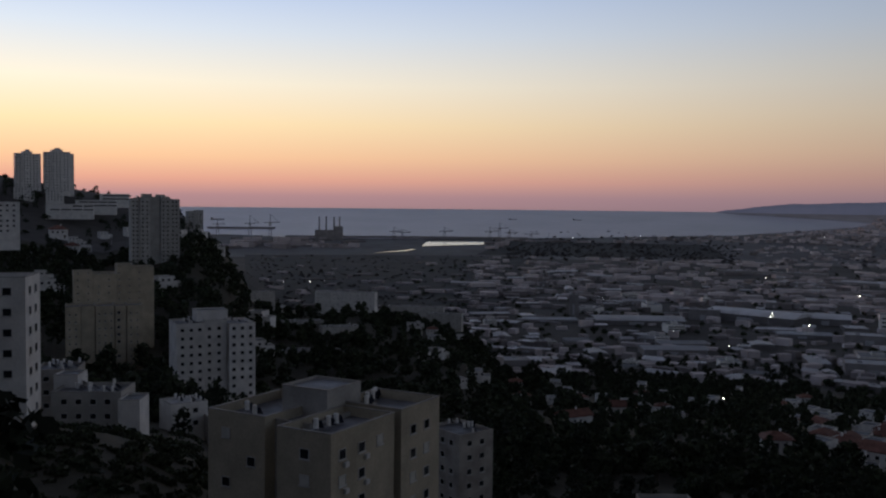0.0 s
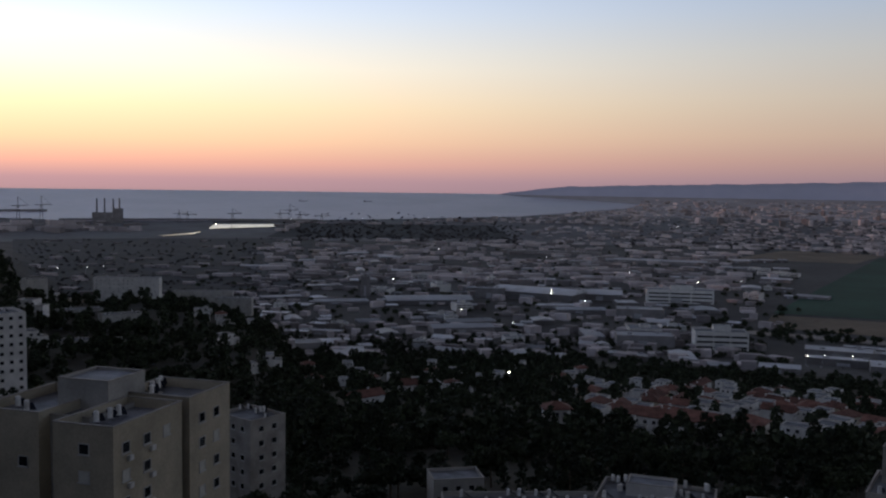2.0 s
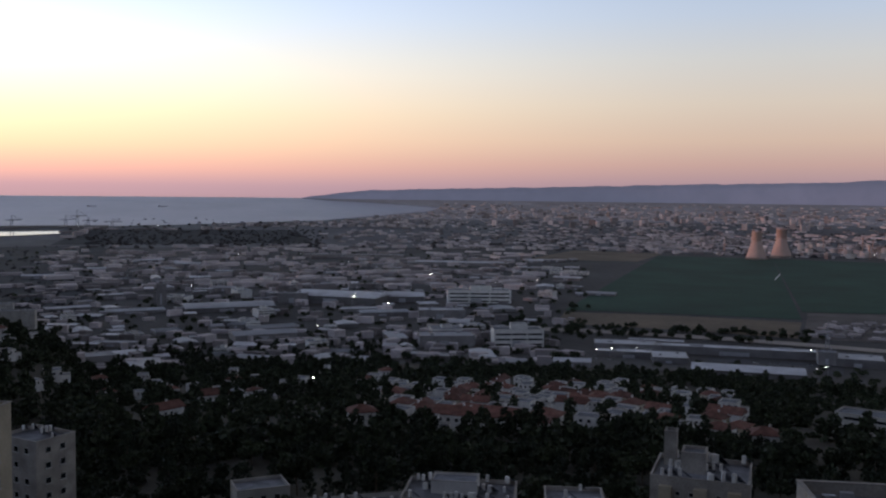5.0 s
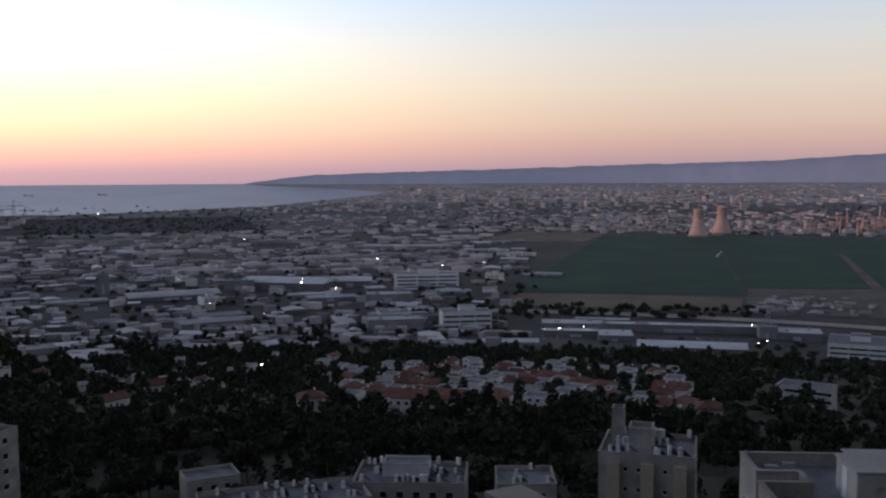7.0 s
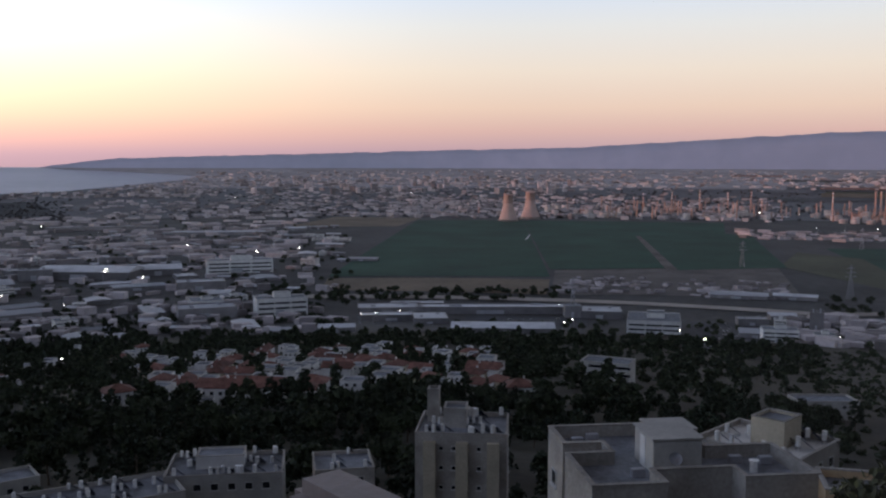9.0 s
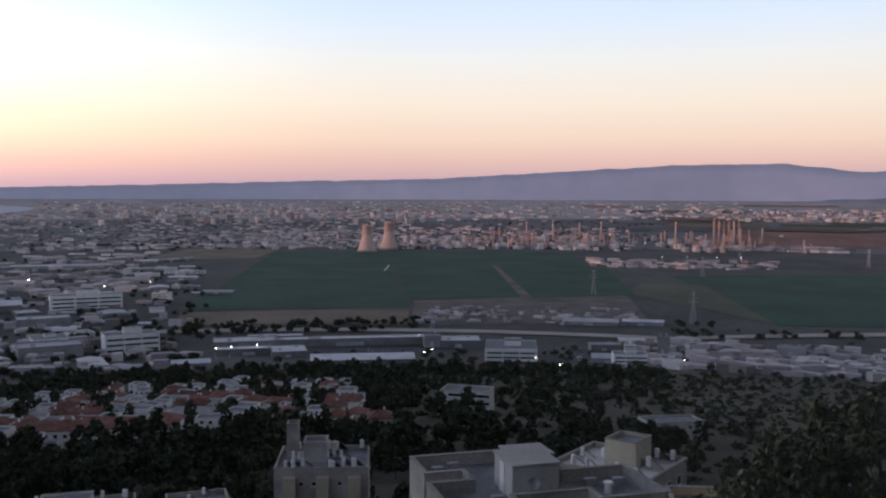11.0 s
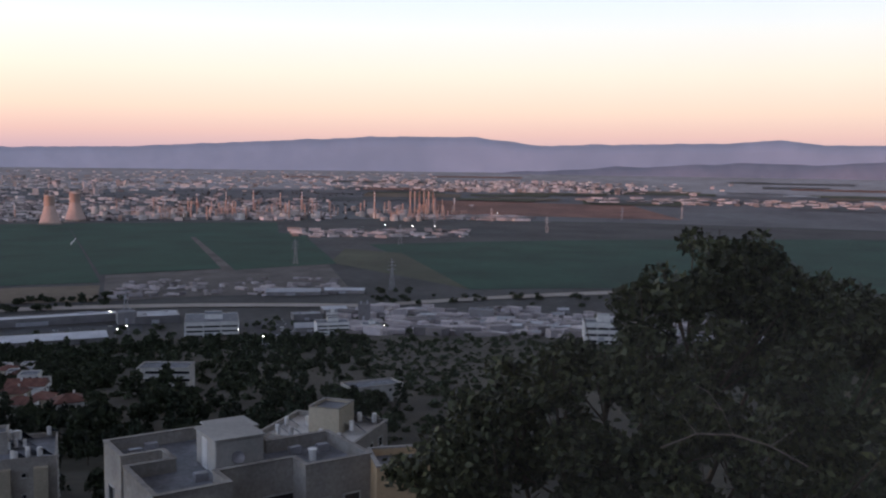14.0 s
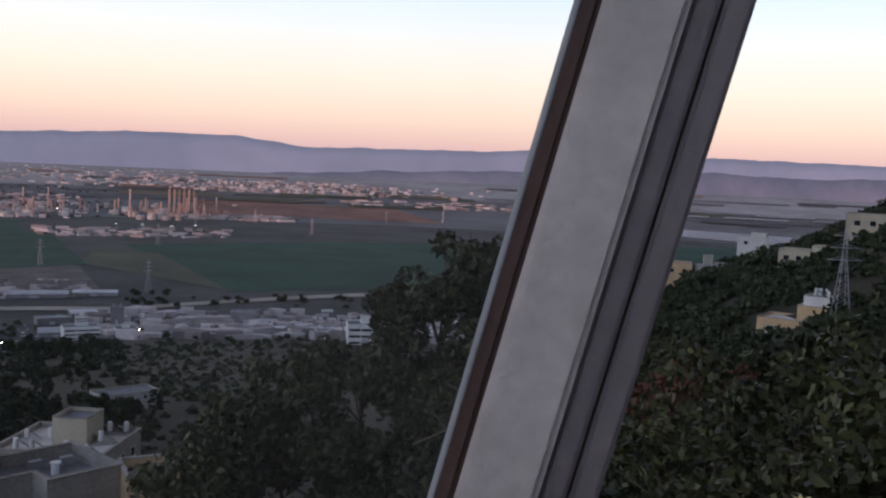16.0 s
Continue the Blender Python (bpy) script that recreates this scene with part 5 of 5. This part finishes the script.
# ---------------------------------------------------------------- lamps that are lit
def lamp_post():
    o = thing("street_lamp", Matrix.Translation((0, 0, -400)), "lit street lamp on a steel post", "street lamp", "street lamps")
    bm = bmesh.new()
    bar(bm, (0, 0, -1), (0, 0, 9), 0.14, 0.1)
    bar(bm, (0, 0, 9), (1.4, 0, 9.4), 0.08)
    part("post", bm, M["steel"], o)
    bm = bmesh.new()
    box(bm, 1.0, -0.35, 9.2, 2.1, 0.35, 9.5, 0.08)
    part("head", bm, M["lamp"], o, "glowing lamp head")
    return o


lp = lamp_post()
for a, d in ((35.3, 935), (36.9, 955), (34.4, 925), (16.9, 560), (17.3, 1080), (19.4, 1330), (21.5, 1250), (19.6, 1360), (14.1, 1180), (9.8, 1500), (-9.7, 1750), (-8.2, 1760), (-7.2, 1765), (-19.6, 890),
             (12.6, 2250), (16.2, 2300), (19.2, 2050), (24.3, 1700), (30.8, 1620), (28.2, 1560), (46.7, 1010), (54.0, 790), (47.7, 880), (47.0, 860), (55.5, 705), (62.9, 830), (76.1, 800), (51.0, 2650), (60.5, 2820), (63, 2250), (61.6, 2240),
             (64.6, 2260), (66.0, 2250), (58.4, 2880), (69.8, 2900), (8, 3900), (12, 4300), (3.6, 3900), (-0.8, 3350), (22.3, 4600), (27.0, 3600), (40.0, 3000), (49.9, 2690), (52.8, 2680), (37.7, 4100)):
    s = 1.0 if d < 1200 else 1.7 if d < 3000 else 2.6
    copy_thing(lp, at(a, d, rr.uniform(0, 360)) @ Matrix.Scale(s, 4))


# ---------------------------------------------------------------- trees
def leaf_cloud(rng, clumps, per, size, flat=0.6):
    """Corner arrays of many small leaf sprays: clumps are (centre, radius)."""
    out = []
    for c, rad in clumps:
        n = max(4, int(per * rad ** 2))
        v = rng.normal(size=(n, 3))
        v /= np.linalg.norm(v, axis=1)[:, None]
        p = np.array(c) + v * (rad * rng.uniform(0.55, 1.05, (n, 1))) * np.array((1, 1, 0.8))
        a = rng.normal(size=(n, 3)) + v * 0.3
        a /= np.linalg.norm(a, axis=1)[:, None]
        b = np.cross(a, rng.normal(size=(n, 3)))
        b /= np.linalg.norm(b, axis=1)[:, None]
        s = size * rng.uniform(0.6, 1.3, (n, 1))
        out.append(np.stack([p - a * s, p - b * s * flat, p + a * s, p + b * s * flat], axis=1))
    return np.concatenate(out).reshape(-1, 3)


def leaf_mesh(name, pts, material, parent):
    me = bpy.data.meshes.new(name)
    n = len(pts)
    me.vertices.add(n)
    me.vertices.foreach_set("co", pts.astype(np.float32).ravel())
    me.loops.add(n)
    me.loops.foreach_set("vertex_index", np.arange(n, dtype=np.int32))
    me.polygons.add(n // 4)
    me.polygons.foreach_set("loop_start", np.arange(0, n, 4, dtype=np.int32))
    me.update(calc_edges=True)
    me.materials.append(material)
    ob = new(name, me)
    ob.parent = parent
    return ob


def tree_shape(kind, seed):
    """Limbs and clumps of a tree about 9 m high."""
    r = random.Random(seed)
    limbs, clumps = [], []
    if kind == "round":
        h = r.uniform(6.5, 8.5)
        limbs.append(((0, 0, -1.5), (r.uniform(-.3, .3), r.uniform(-.3, .3), h * 0.45), 0.3, 0.2))
        for i in range(9):
            a, e = i * 2.4 + r.uniform(-.4, .4), r.uniform(0.5, 1.0)
            q = (math.cos(a) * r.uniform(1.4, 3.2), math.sin(a) * r.uniform(1.4, 3.2), h * (0.5 + 0.42 * e * r.random()))
            limbs.append((limbs[0][1], q, 0.13, 0.04))
            clumps.append((q, r.uniform(1.2, 2.0)))
        clumps += [((0, 0, h * 0.72), 2.3), ((r.uniform(-1, 1), r.uniform(-1, 1), h * 0.9), 1.6)]
    elif kind == "pine":
        h = r.uniform(10, 13)
        limbs.append(((0, 0, -1.5), (r.uniform(-.6, .6), r.uniform(-.6, .6), h), 0.3, 0.06))
        for i in range(14):
            a, f = i * 2.4 + r.uniform(-.4, .4), 0.38 + 0.6 * i / 14
            w = 3.4 * (1.1 - f) + 0.7
            q = (math.cos(a) * w * r.uniform(.6, 1), math.sin(a) * w * r.uniform(.6, 1), h * f + r.uniform(-.3, .6))
            limbs.append(((0, 0, h * f - 0.6), q, 0.09, 0.03))
            clumps.append((q, r.uniform(0.8, 1.5)))
        clumps.append(((0, 0, h), 0.9))
    else:
        h = r.uniform(11, 14)
        limbs.append(((0, 0, -1.5), (0, 0, h * 0.9), 0.2, 0.03))
        for i in range(16):
            f = i / 15
            w = 0.5 + 0.75 * math.sin(math.pi * min(1, 0.12 + 0.9 * (1 - f)) * 0.6)
            clumps.append(((r.uniform(-.25, .25), r.uniform(-.25, .25), 1 + (h - 1) * f), w * (1 - 0.6 * f ** 3)))
    return limbs, clumps


def make_tree(kind, seed):
    label = {"round": "dark green broad-crowned tree on the slope", "pine": "dark pine with an open crown on the slope", "cypress": "slim dark cypress on the slope"}[kind]
    o = thing({"round": "tree", "pine": "pine_tree", "cypress": "cypress_tree"}[kind], Matrix.Translation((0, 0, -400)), label, "tree", "trees on the slope")
    limbs, clumps = tree_shape(kind, seed)
    bm = bmesh.new()
    for a, b, r0, r1 in limbs:
        bar(bm, a, b, r0, r1, 5)
    part("trunk", bm, M["bark"], o)
    leaf_mesh("crown", leaf_cloud(np.random.default_rng(seed), clumps, 42 if kind != "cypress" else 60, 0.48 if kind != "cypress" else 0.32), M["leaf"] if kind == "round" else M["pine"], o)
    return o


tree_kinds = [make_tree("round", 1), make_tree("round", 2), make_tree("round", 3), make_tree("round", 4), make_tree("pine", 5), make_tree("pine", 6), make_tree("cypress", 7)]
rt = random.Random(77)


def open_spot(az, d, gap=3.0):
    p, _ = spot(az, d)
    return clear(p.x, p.y, gap)


n_tree, tries = 0, 0
while n_tree < 300 and tries < 4000:
    tries += 1
    a, d = rt.uniform(-26, 64), math.sqrt(rt.uniform(48 ** 2, 330 ** 2))
    if not open_spot(a, d, 2.5) or (44 < a < 62 and d < 60) or (a < -13 and d < 215):
        continue
    k = rt.choice((0, 1, 2, 3, 0, 1, 2, 4, 5, 6))
    s = rt.uniform(0.7, 1.15) * (0.85 if k == 6 else 1)
    # keep crowns under the roofs in front of which they stand
    if d < 110:
        s *= 0.75
    copy_thing(tree_kinds[k], at(a, d, rt.uniform(0, 360)) @ Matrix.Scale(s, 4))
    n_tree += 1
copy_thing(tree_kinds[4], at(-27.3, 47, 0) @ Matrix.Scale(1.35, 4))
# trees of the slope's foot, the shoulder and the plain, and scrub, each as one mass
def wood(name, label, count, pick, seed, material, kinds=("round", "pine"), per=9, size=0.6, sink=2.0, low=False):
    rng, r = np.random.default_rng(seed), random.Random(seed)
    shapes = [(tree_shape(k, 100 + i)[1]) for i in range(4) for k in kinds]
    clouds = [leaf_cloud(rng, c, per, size) for c in shapes]
    out = []
    for i in range(count):
        a, d, s, gap = pick(r)
        if gap and not open_spot(a, d, gap) or (a < -13 and 110 < d < 210 and not low) or (46 < a < 62 and 260 < d < 700 and not low and r.random() < 0.6) or (22 < a < 44 and 320 < d < 660 and not low and r.random() < 0.1):
            continue
        m = np.array(at(a, d, r.uniform(0, 360)) @ Matrix.Scale(s, 4) @ Matrix.Translation((0, 0, -sink)))
        c = r.choice(clouds)
        out.append(c @ m[:3, :3].T + m[:3, 3])
    ob = leaf_mesh(name, np.concatenate(out), material, None)
    return tagged(ob, label, "trees", kind="stuff")


wood("trees", "dark mass of trees between the houses", 3200, lambda r: (r.uniform(-26, 62), math.sqrt(r.uniform(250 ** 2, 780 ** 2)), r.uniform(0.7, 1.25), 4.0), 5, M["leaf"], per=6, size=1.15, sink=3.0)
wood("trees", "dark trees below the apartment houses", 900, lambda r: (r.uniform(-26, 62), math.sqrt(r.uniform(70 ** 2, 330 ** 2)), r.uniform(0.45, 0.8), 1.0), 6, M["pine"], per=7, size=0.95)
wood("scrub", "dry scrub and bushes on the open slope", 4000, lambda r: (r.uniform(46, 100), math.sqrt(r.uniform(200 ** 2, 780 ** 2)), r.choice((0.2, 0.3, 0.4, 0.7)), 1.0), 7, M["leaf"], ("round",), 2, 1.5, 4.2)
wood("trees", "trees on the shoulder round the houses", 2600, lambda r: (r.uniform(88, 110), math.sqrt(r.uniform(60 ** 2, 330 ** 2)), r.uniform(0.28, 0.62), 2.0), 8, M["leaf"], ("round",), 5, 0.95, 3.8)
wood("trees", "rows of trees along the road on the plain", 160, lambda r: (r.choice((r.uniform(31, 47), r.uniform(25, 48), r.uniform(62, 84))), r.uniform(1090, 1190), r.uniform(0.7, 1.5), 0), 9, M["leaf"], ("round",), 6, 0.9)
wood("trees", "trees strewn among the works on the plain", 700, lambda r: (r.uniform(-2, 34), inv(r, 780, 2600), r.uniform(0.7, 1.4), 4), 10, M["leaf"], ("round",), 5, 1.0)
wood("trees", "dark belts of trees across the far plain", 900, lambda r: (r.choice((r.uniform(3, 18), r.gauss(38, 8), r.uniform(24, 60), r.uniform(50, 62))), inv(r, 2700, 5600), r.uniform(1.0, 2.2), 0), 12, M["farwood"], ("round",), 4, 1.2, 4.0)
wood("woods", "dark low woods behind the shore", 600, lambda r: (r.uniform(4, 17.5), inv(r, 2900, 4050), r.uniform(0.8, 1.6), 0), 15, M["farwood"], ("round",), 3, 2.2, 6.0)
wood("scrub", "low dark bushes on the near bank", 1300, lambda r: (r.uniform(-28, -12), r.uniform(30, 215), r.uniform(0.2, 0.45), 1.0), 18, M["leaf"], ("round",), 4, 1.2, 4.2, True)
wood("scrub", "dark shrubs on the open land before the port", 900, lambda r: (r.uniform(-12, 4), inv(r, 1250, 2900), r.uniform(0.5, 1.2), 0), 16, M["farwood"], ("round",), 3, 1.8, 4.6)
wood("trees", "trees among the shops at the foot of the slope", 220, lambda r: (r.uniform(38, 82), r.uniform(700, 1010), r.uniform(0.6, 1.2), 5), 13, M["leaf"], ("round",), 8, 0.7)
wood("trees", "dark trees at the foot of the slope", 520, lambda r: (r.uniform(-3, 21), r.uniform(700, 1000), r.uniform(0.7, 1.2), 3), 19, M["leaf"], ("round", "pine"), 6, 1.1, 3.0)
wood("trees", "trees on the western ridge", 320, lambda r: (r.uniform(-27, -11), r.uniform(450, 1250), r.uniform(0.7, 1.3), 3), 14, M["pine"], ("round", "pine"), 8, 0.7)


# ---------------------------------------------------------------- the big tree and the bushes beside the car
def big_tree(name, label, root, clumps, per, size, material, seed, twigs=True):
    o = thing(name, Matrix.Translation(root), label, "tree" if name == "tree" else "bush")
    rng = np.random.default_rng(seed)
    r = random.Random(seed)
    base = Vector(root)
    mid = Vector((0, 0, 3.2)) if name == "tree" else Vector((0, 0, 0.5))
    bm = bmesh.new()
    bar(bm, (0, 0, -1.5), mid, 0.32 if name == "tree" else 0.07, 0.22 if name == "tree" else 0.05, 9)
    part("trunk", bm, M["bark"], o)
    small = []
    for c, rad in clumps:
        c = Vector(c) - base
        bm = bmesh.new()
        knee = mid.lerp(c, 0.5) + Vector((r.uniform(-.3, .3), r.uniform(-.3, .3), r.uniform(-.4, .2)))
        k = 1 if name == "tree" else 0.3
        bar(bm, mid - Vector((0, 0, 0.2)), knee, 0.11 * k, 0.07 * k, 6)
        bar(bm, knee, c, 0.07 * k, 0.02 * k, 5)
        for j in range(5):
            e = c + Vector((r.uniform(-1, 1), r.uniform(-1, 1), r.uniform(-.6, .9))) * rad * 0.8
            bar(bm, knee.lerp(c, 0.7), e, 0.03 * k, 0.01 * k, 4)
        part("limb", bm, M["bark"], o)
        for j in range(9):
            v = Vector((r.gauss(0, 1), r.gauss(0, 1), r.gauss(0, 0.8))).normalized() * rad * r.uniform(0.35, 0.95)
            small.append((tuple(c + v), rad * r.uniform(0.28, 0.5)))
    leaf_mesh("crown", leaf_cloud(rng, small, per, size, 0.5), material, o)
    return o


def polar(az, r, el):
    a = radians(az)
    return (r * math.sin(a), r * math.cos(a), EYE + r * math.tan(radians(el)))


big_tree("tree", "large dark green tree with a rounded crown close below", (17.2, 4.4, 150.5),
         [(polar(82.5, 18, -6.2), 1.0), (polar(84.5, 18.5, -5.2), 0.75), (polar(79.5, 17.5, -8.6), 1.1), (polar(87, 18.5, -7.5), 1.0), (polar(90.5, 19, -8.5), 1.0), (polar(84, 17, -10), 1.3), (polar(88.5, 17.5, -11.5), 1.3),
          (polar(93, 18, -11.0), 1.2), (polar(77, 17, -11.8), 1.1), (polar(80.5, 16.5, -14.5), 1.4), (polar(86, 16.5, -15.5), 1.4), (polar(73.5, 16.5, -13.4), 0.9), (polar(70.5, 16, -14.6), 0.9),
          (polar(67.8, 16, -16.6), 0.8), (polar(74.5, 16, -17.5), 1.3), (polar(70, 15.5, -19.0), 1.2), (polar(79, 15.5, -19.5), 1.4), (polar(85, 15.5, -20.5), 1.4), (polar(91.5, 16, -17), 1.4), (polar(66.6, 15.5, -19.5), 0.8)],
         1250, 0.085, M["carob"], 3)
# a bare branch in front of the crown
o = thing("bare_branch", Matrix.Translation(polar(83.5, 14.8, -15.5)), "bare pale forked branch in front of the dark tree", "branch")
bm = bmesh.new()
pts = [Vector(p) for p in ((0.0, 0.9, -0.35), (0.0, 0.35, -0.05), (0, -0.2, 0.0), (0, -0.75, -0.1), (0, -1.3, -0.35))]
for a, b in zip(pts, pts[1:]):
    bar(bm, a, b, 0.016, 0.012, 6)
for a, b in ((pts[2], (0.05, -0.02, 0.35)), ((0.05, -0.02, 0.35), (0.05, 0.2, 0.62)), ((0.05, -0.02, 0.35), (0.1, 0.3, 0.45)), ((0.05, 0.2, 0.62), (0.1, 0.42, 0.7)), (pts[3], (0.02, -1.1, 0.2)), (pts[1], (0.1, 0.65, 0.25))):
    bar(bm, a, b, 0.009, 0.005, 5)
part("twig", bm, M["deadwood"], o)

bush_spots = [((101, 6.2, -19), 0.55), ((97.5, 6.6, -20), 0.5), ((105, 6.0, -17), 0.6), ((109, 5.8, -16), 0.7), ((99.5, 8.5, -13.5), 0.6), ((103.5, 8.0, -12.5), 0.6), ((107, 8, -11.5), 0.7), ((95.5, 7.5, -15.8), 0.5),
              ((111, 7, -13), 0.7), ((103, 5.4, -23), 0.5), ((98, 5.2, -25), 0.5), ((93.5, 6.0, -22), 0.5)]
big_tree("bush", "broad-leaved green bush growing beside the window", (6.6, -1.4, 160.6), [(polar(*c), s) for c, s in bush_spots], 1900, 0.05, M["bush"], 9)
big_tree("bush", "dry brown-leaved bush behind the green one", (11.6, -1.6, 158.6), [(polar(96.5, 12, -11.6), 0.4), (polar(99.0, 12, -11.2), 0.35), (polar(94.8, 11.5, -13), 0.45)], 700, 0.06, M["rust"], 10)
big_tree("bush", "tangled dark bush on the bank below", (13.6, -2.6, 157), [(polar(104.5, 14, -9.5), 0.8), (polar(108, 14, -8.4), 0.9), (polar(94.5, 14, -12), 0.7), (polar(98.5, 14.5, -11.5), 0.8), (polar(101.5, 14.5, -11), 0.8), (polar(95, 10, -17), 0.6), (polar(98, 10, -16.5), 0.6)], 700, 0.08, M["carob"], 12)
# yellow flower at the bush's edge
o = thing("flower", Matrix.Translation(polar(104.6, 4.6, -17.6)), "pale yellow flower on the bush", "flower")
bm = bmesh.new()
for k in range(6):
    a = k * math.pi / 3
    vs = [bm.verts.new(p) for p in ((0, 0, 0), (0.03 * math.cos(a - .4), 0.03 * math.sin(a - .4), 0.02), (0.055 * math.cos(a), 0.055 * math.sin(a), 0.03), (0.03 * math.cos(a + .4), 0.03 * math.sin(a + .4), 0.02))]
    bm.faces.new(vs)
bar(bm, (0, 0, -0.5), (0, 0, 0), 0.006, n=4)
part("petals", bm, mat("yellow_petals", (0.7, 0.62, 0.3), 0.7, 0.1, 5, 20), o)

# ---------------------------------------------------------------- the car round the eye: window pillar, screen and shell
cabin = thing("car_cabin", Matrix.Translation((0, 0, EYE)), "car cabin with a light grey sloping window pillar", "car")
px, py0 = 0.65, -0.077
up_z, down_z = 0.42, -0.42


def strip(y0, y1, x0, x1, name, material, label="", r=0.006):
    """A sloping strip of the pillar: y0 to y1 across at eye level (metres south of its front edge), x0 to x1 deep."""
    bm = bmesh.new()
    vs = []
    for z in (down_z, up_z):
        ring = []
        for x, y in ((x0, y0), (x0, y1), (x1, y1), (x1, y0)):
            slope = math.tan(radians(13.6))
            ring.append(bm.verts.new((px + x, py0 - y - slope * z, z)))
        vs.append(ring)
    for i in range(4):
        bm.faces.new((vs[0][i], vs[0][(i + 1) % 4], vs[1][(i + 1) % 4], vs[1][i]))
    bm.faces.new(vs[1])
    bm.faces.new(vs[0][::-1])
    bmesh.ops.recalc_face_normals(bm, faces=bm.faces[:])
    bmesh.ops.bevel(bm, geom=bm.edges[:], offset=r, segments=2, affect="EDGES")
    return part(name, bm, material, cabin, label)


strip(-0.006, -0.001, 0.012, 0.03, "glass_edge", M["frame"], "pale glass edge", 0.001)
strip(-0.0005, 0.0135, 0.006, 0.04, "seal", M["seal"], "dark brown rubber seal", 0.004)
strip(0.014, 0.073, -0.004, 0.05, "pillar", M["trim"], "light grey plastic pillar trim", 0.005)
strip(0.0735, 0.0925, 0.006, 0.05, "door_frame", M["darktrim"], "dark grey door frame", 0.003)
strip(0.0928, 0.0948, 0.016, 0.05, "gap_seal", M["seal"], "", 0.0004)
strip(0.0951, 0.1155, 0.010, 0.05, "outer_frame", M["darktrim"], "dark grey outer door frame", 0.003)
bm = bmesh.new()
ring = [bm.verts.new(p) for p in ((px + 0.02, py0 + 0.004 - math.tan(radians(13.6)) * down_z, down_z), (px + 0.02, py0 + 0.004 - math.tan(radians(13.6)) * up_z, up_z), (px + 0.02, 0.75, up_z), (px + 0.02, 0.75, down_z))]
bm.faces.new(ring)
pane = part("window_glass", bm, M["glass"], cabin, "dusty clear window glass")
pane.visible_shadow = False
bm = bmesh.new()
box(bm, px - 0.1, -1.0, 0.425, px + 0.1, 1.1, 0.47, 0.02)
part("roof_rail", bm, M["darktrim"], cabin, "dark roof rail over the window")
bm = bmesh.new()
box(bm, px - 0.04, -1.0, -1.25, px + 0.06, 1.1, -0.425, 0.02)
part("door_panel", bm, M["darktrim"], cabin, "dark door panel below the window")
bm = bmesh.new()
box(bm, -1.3, -1.0, -1.3, px + 0.06, 1.1, -1.255)
part("floor_pan", bm, M["darktrim"], cabin, "dark floor")

# the patterns that were copied are not part of the place
for o in [heater, py, car_kind, lp] + villa_kinds + shed_kinds + col_kinds + tank_kinds + rack_kinds + tree_kinds:
    for c in list(o.children_recursive) + [o]:
        bpy.data.objects.remove(c)
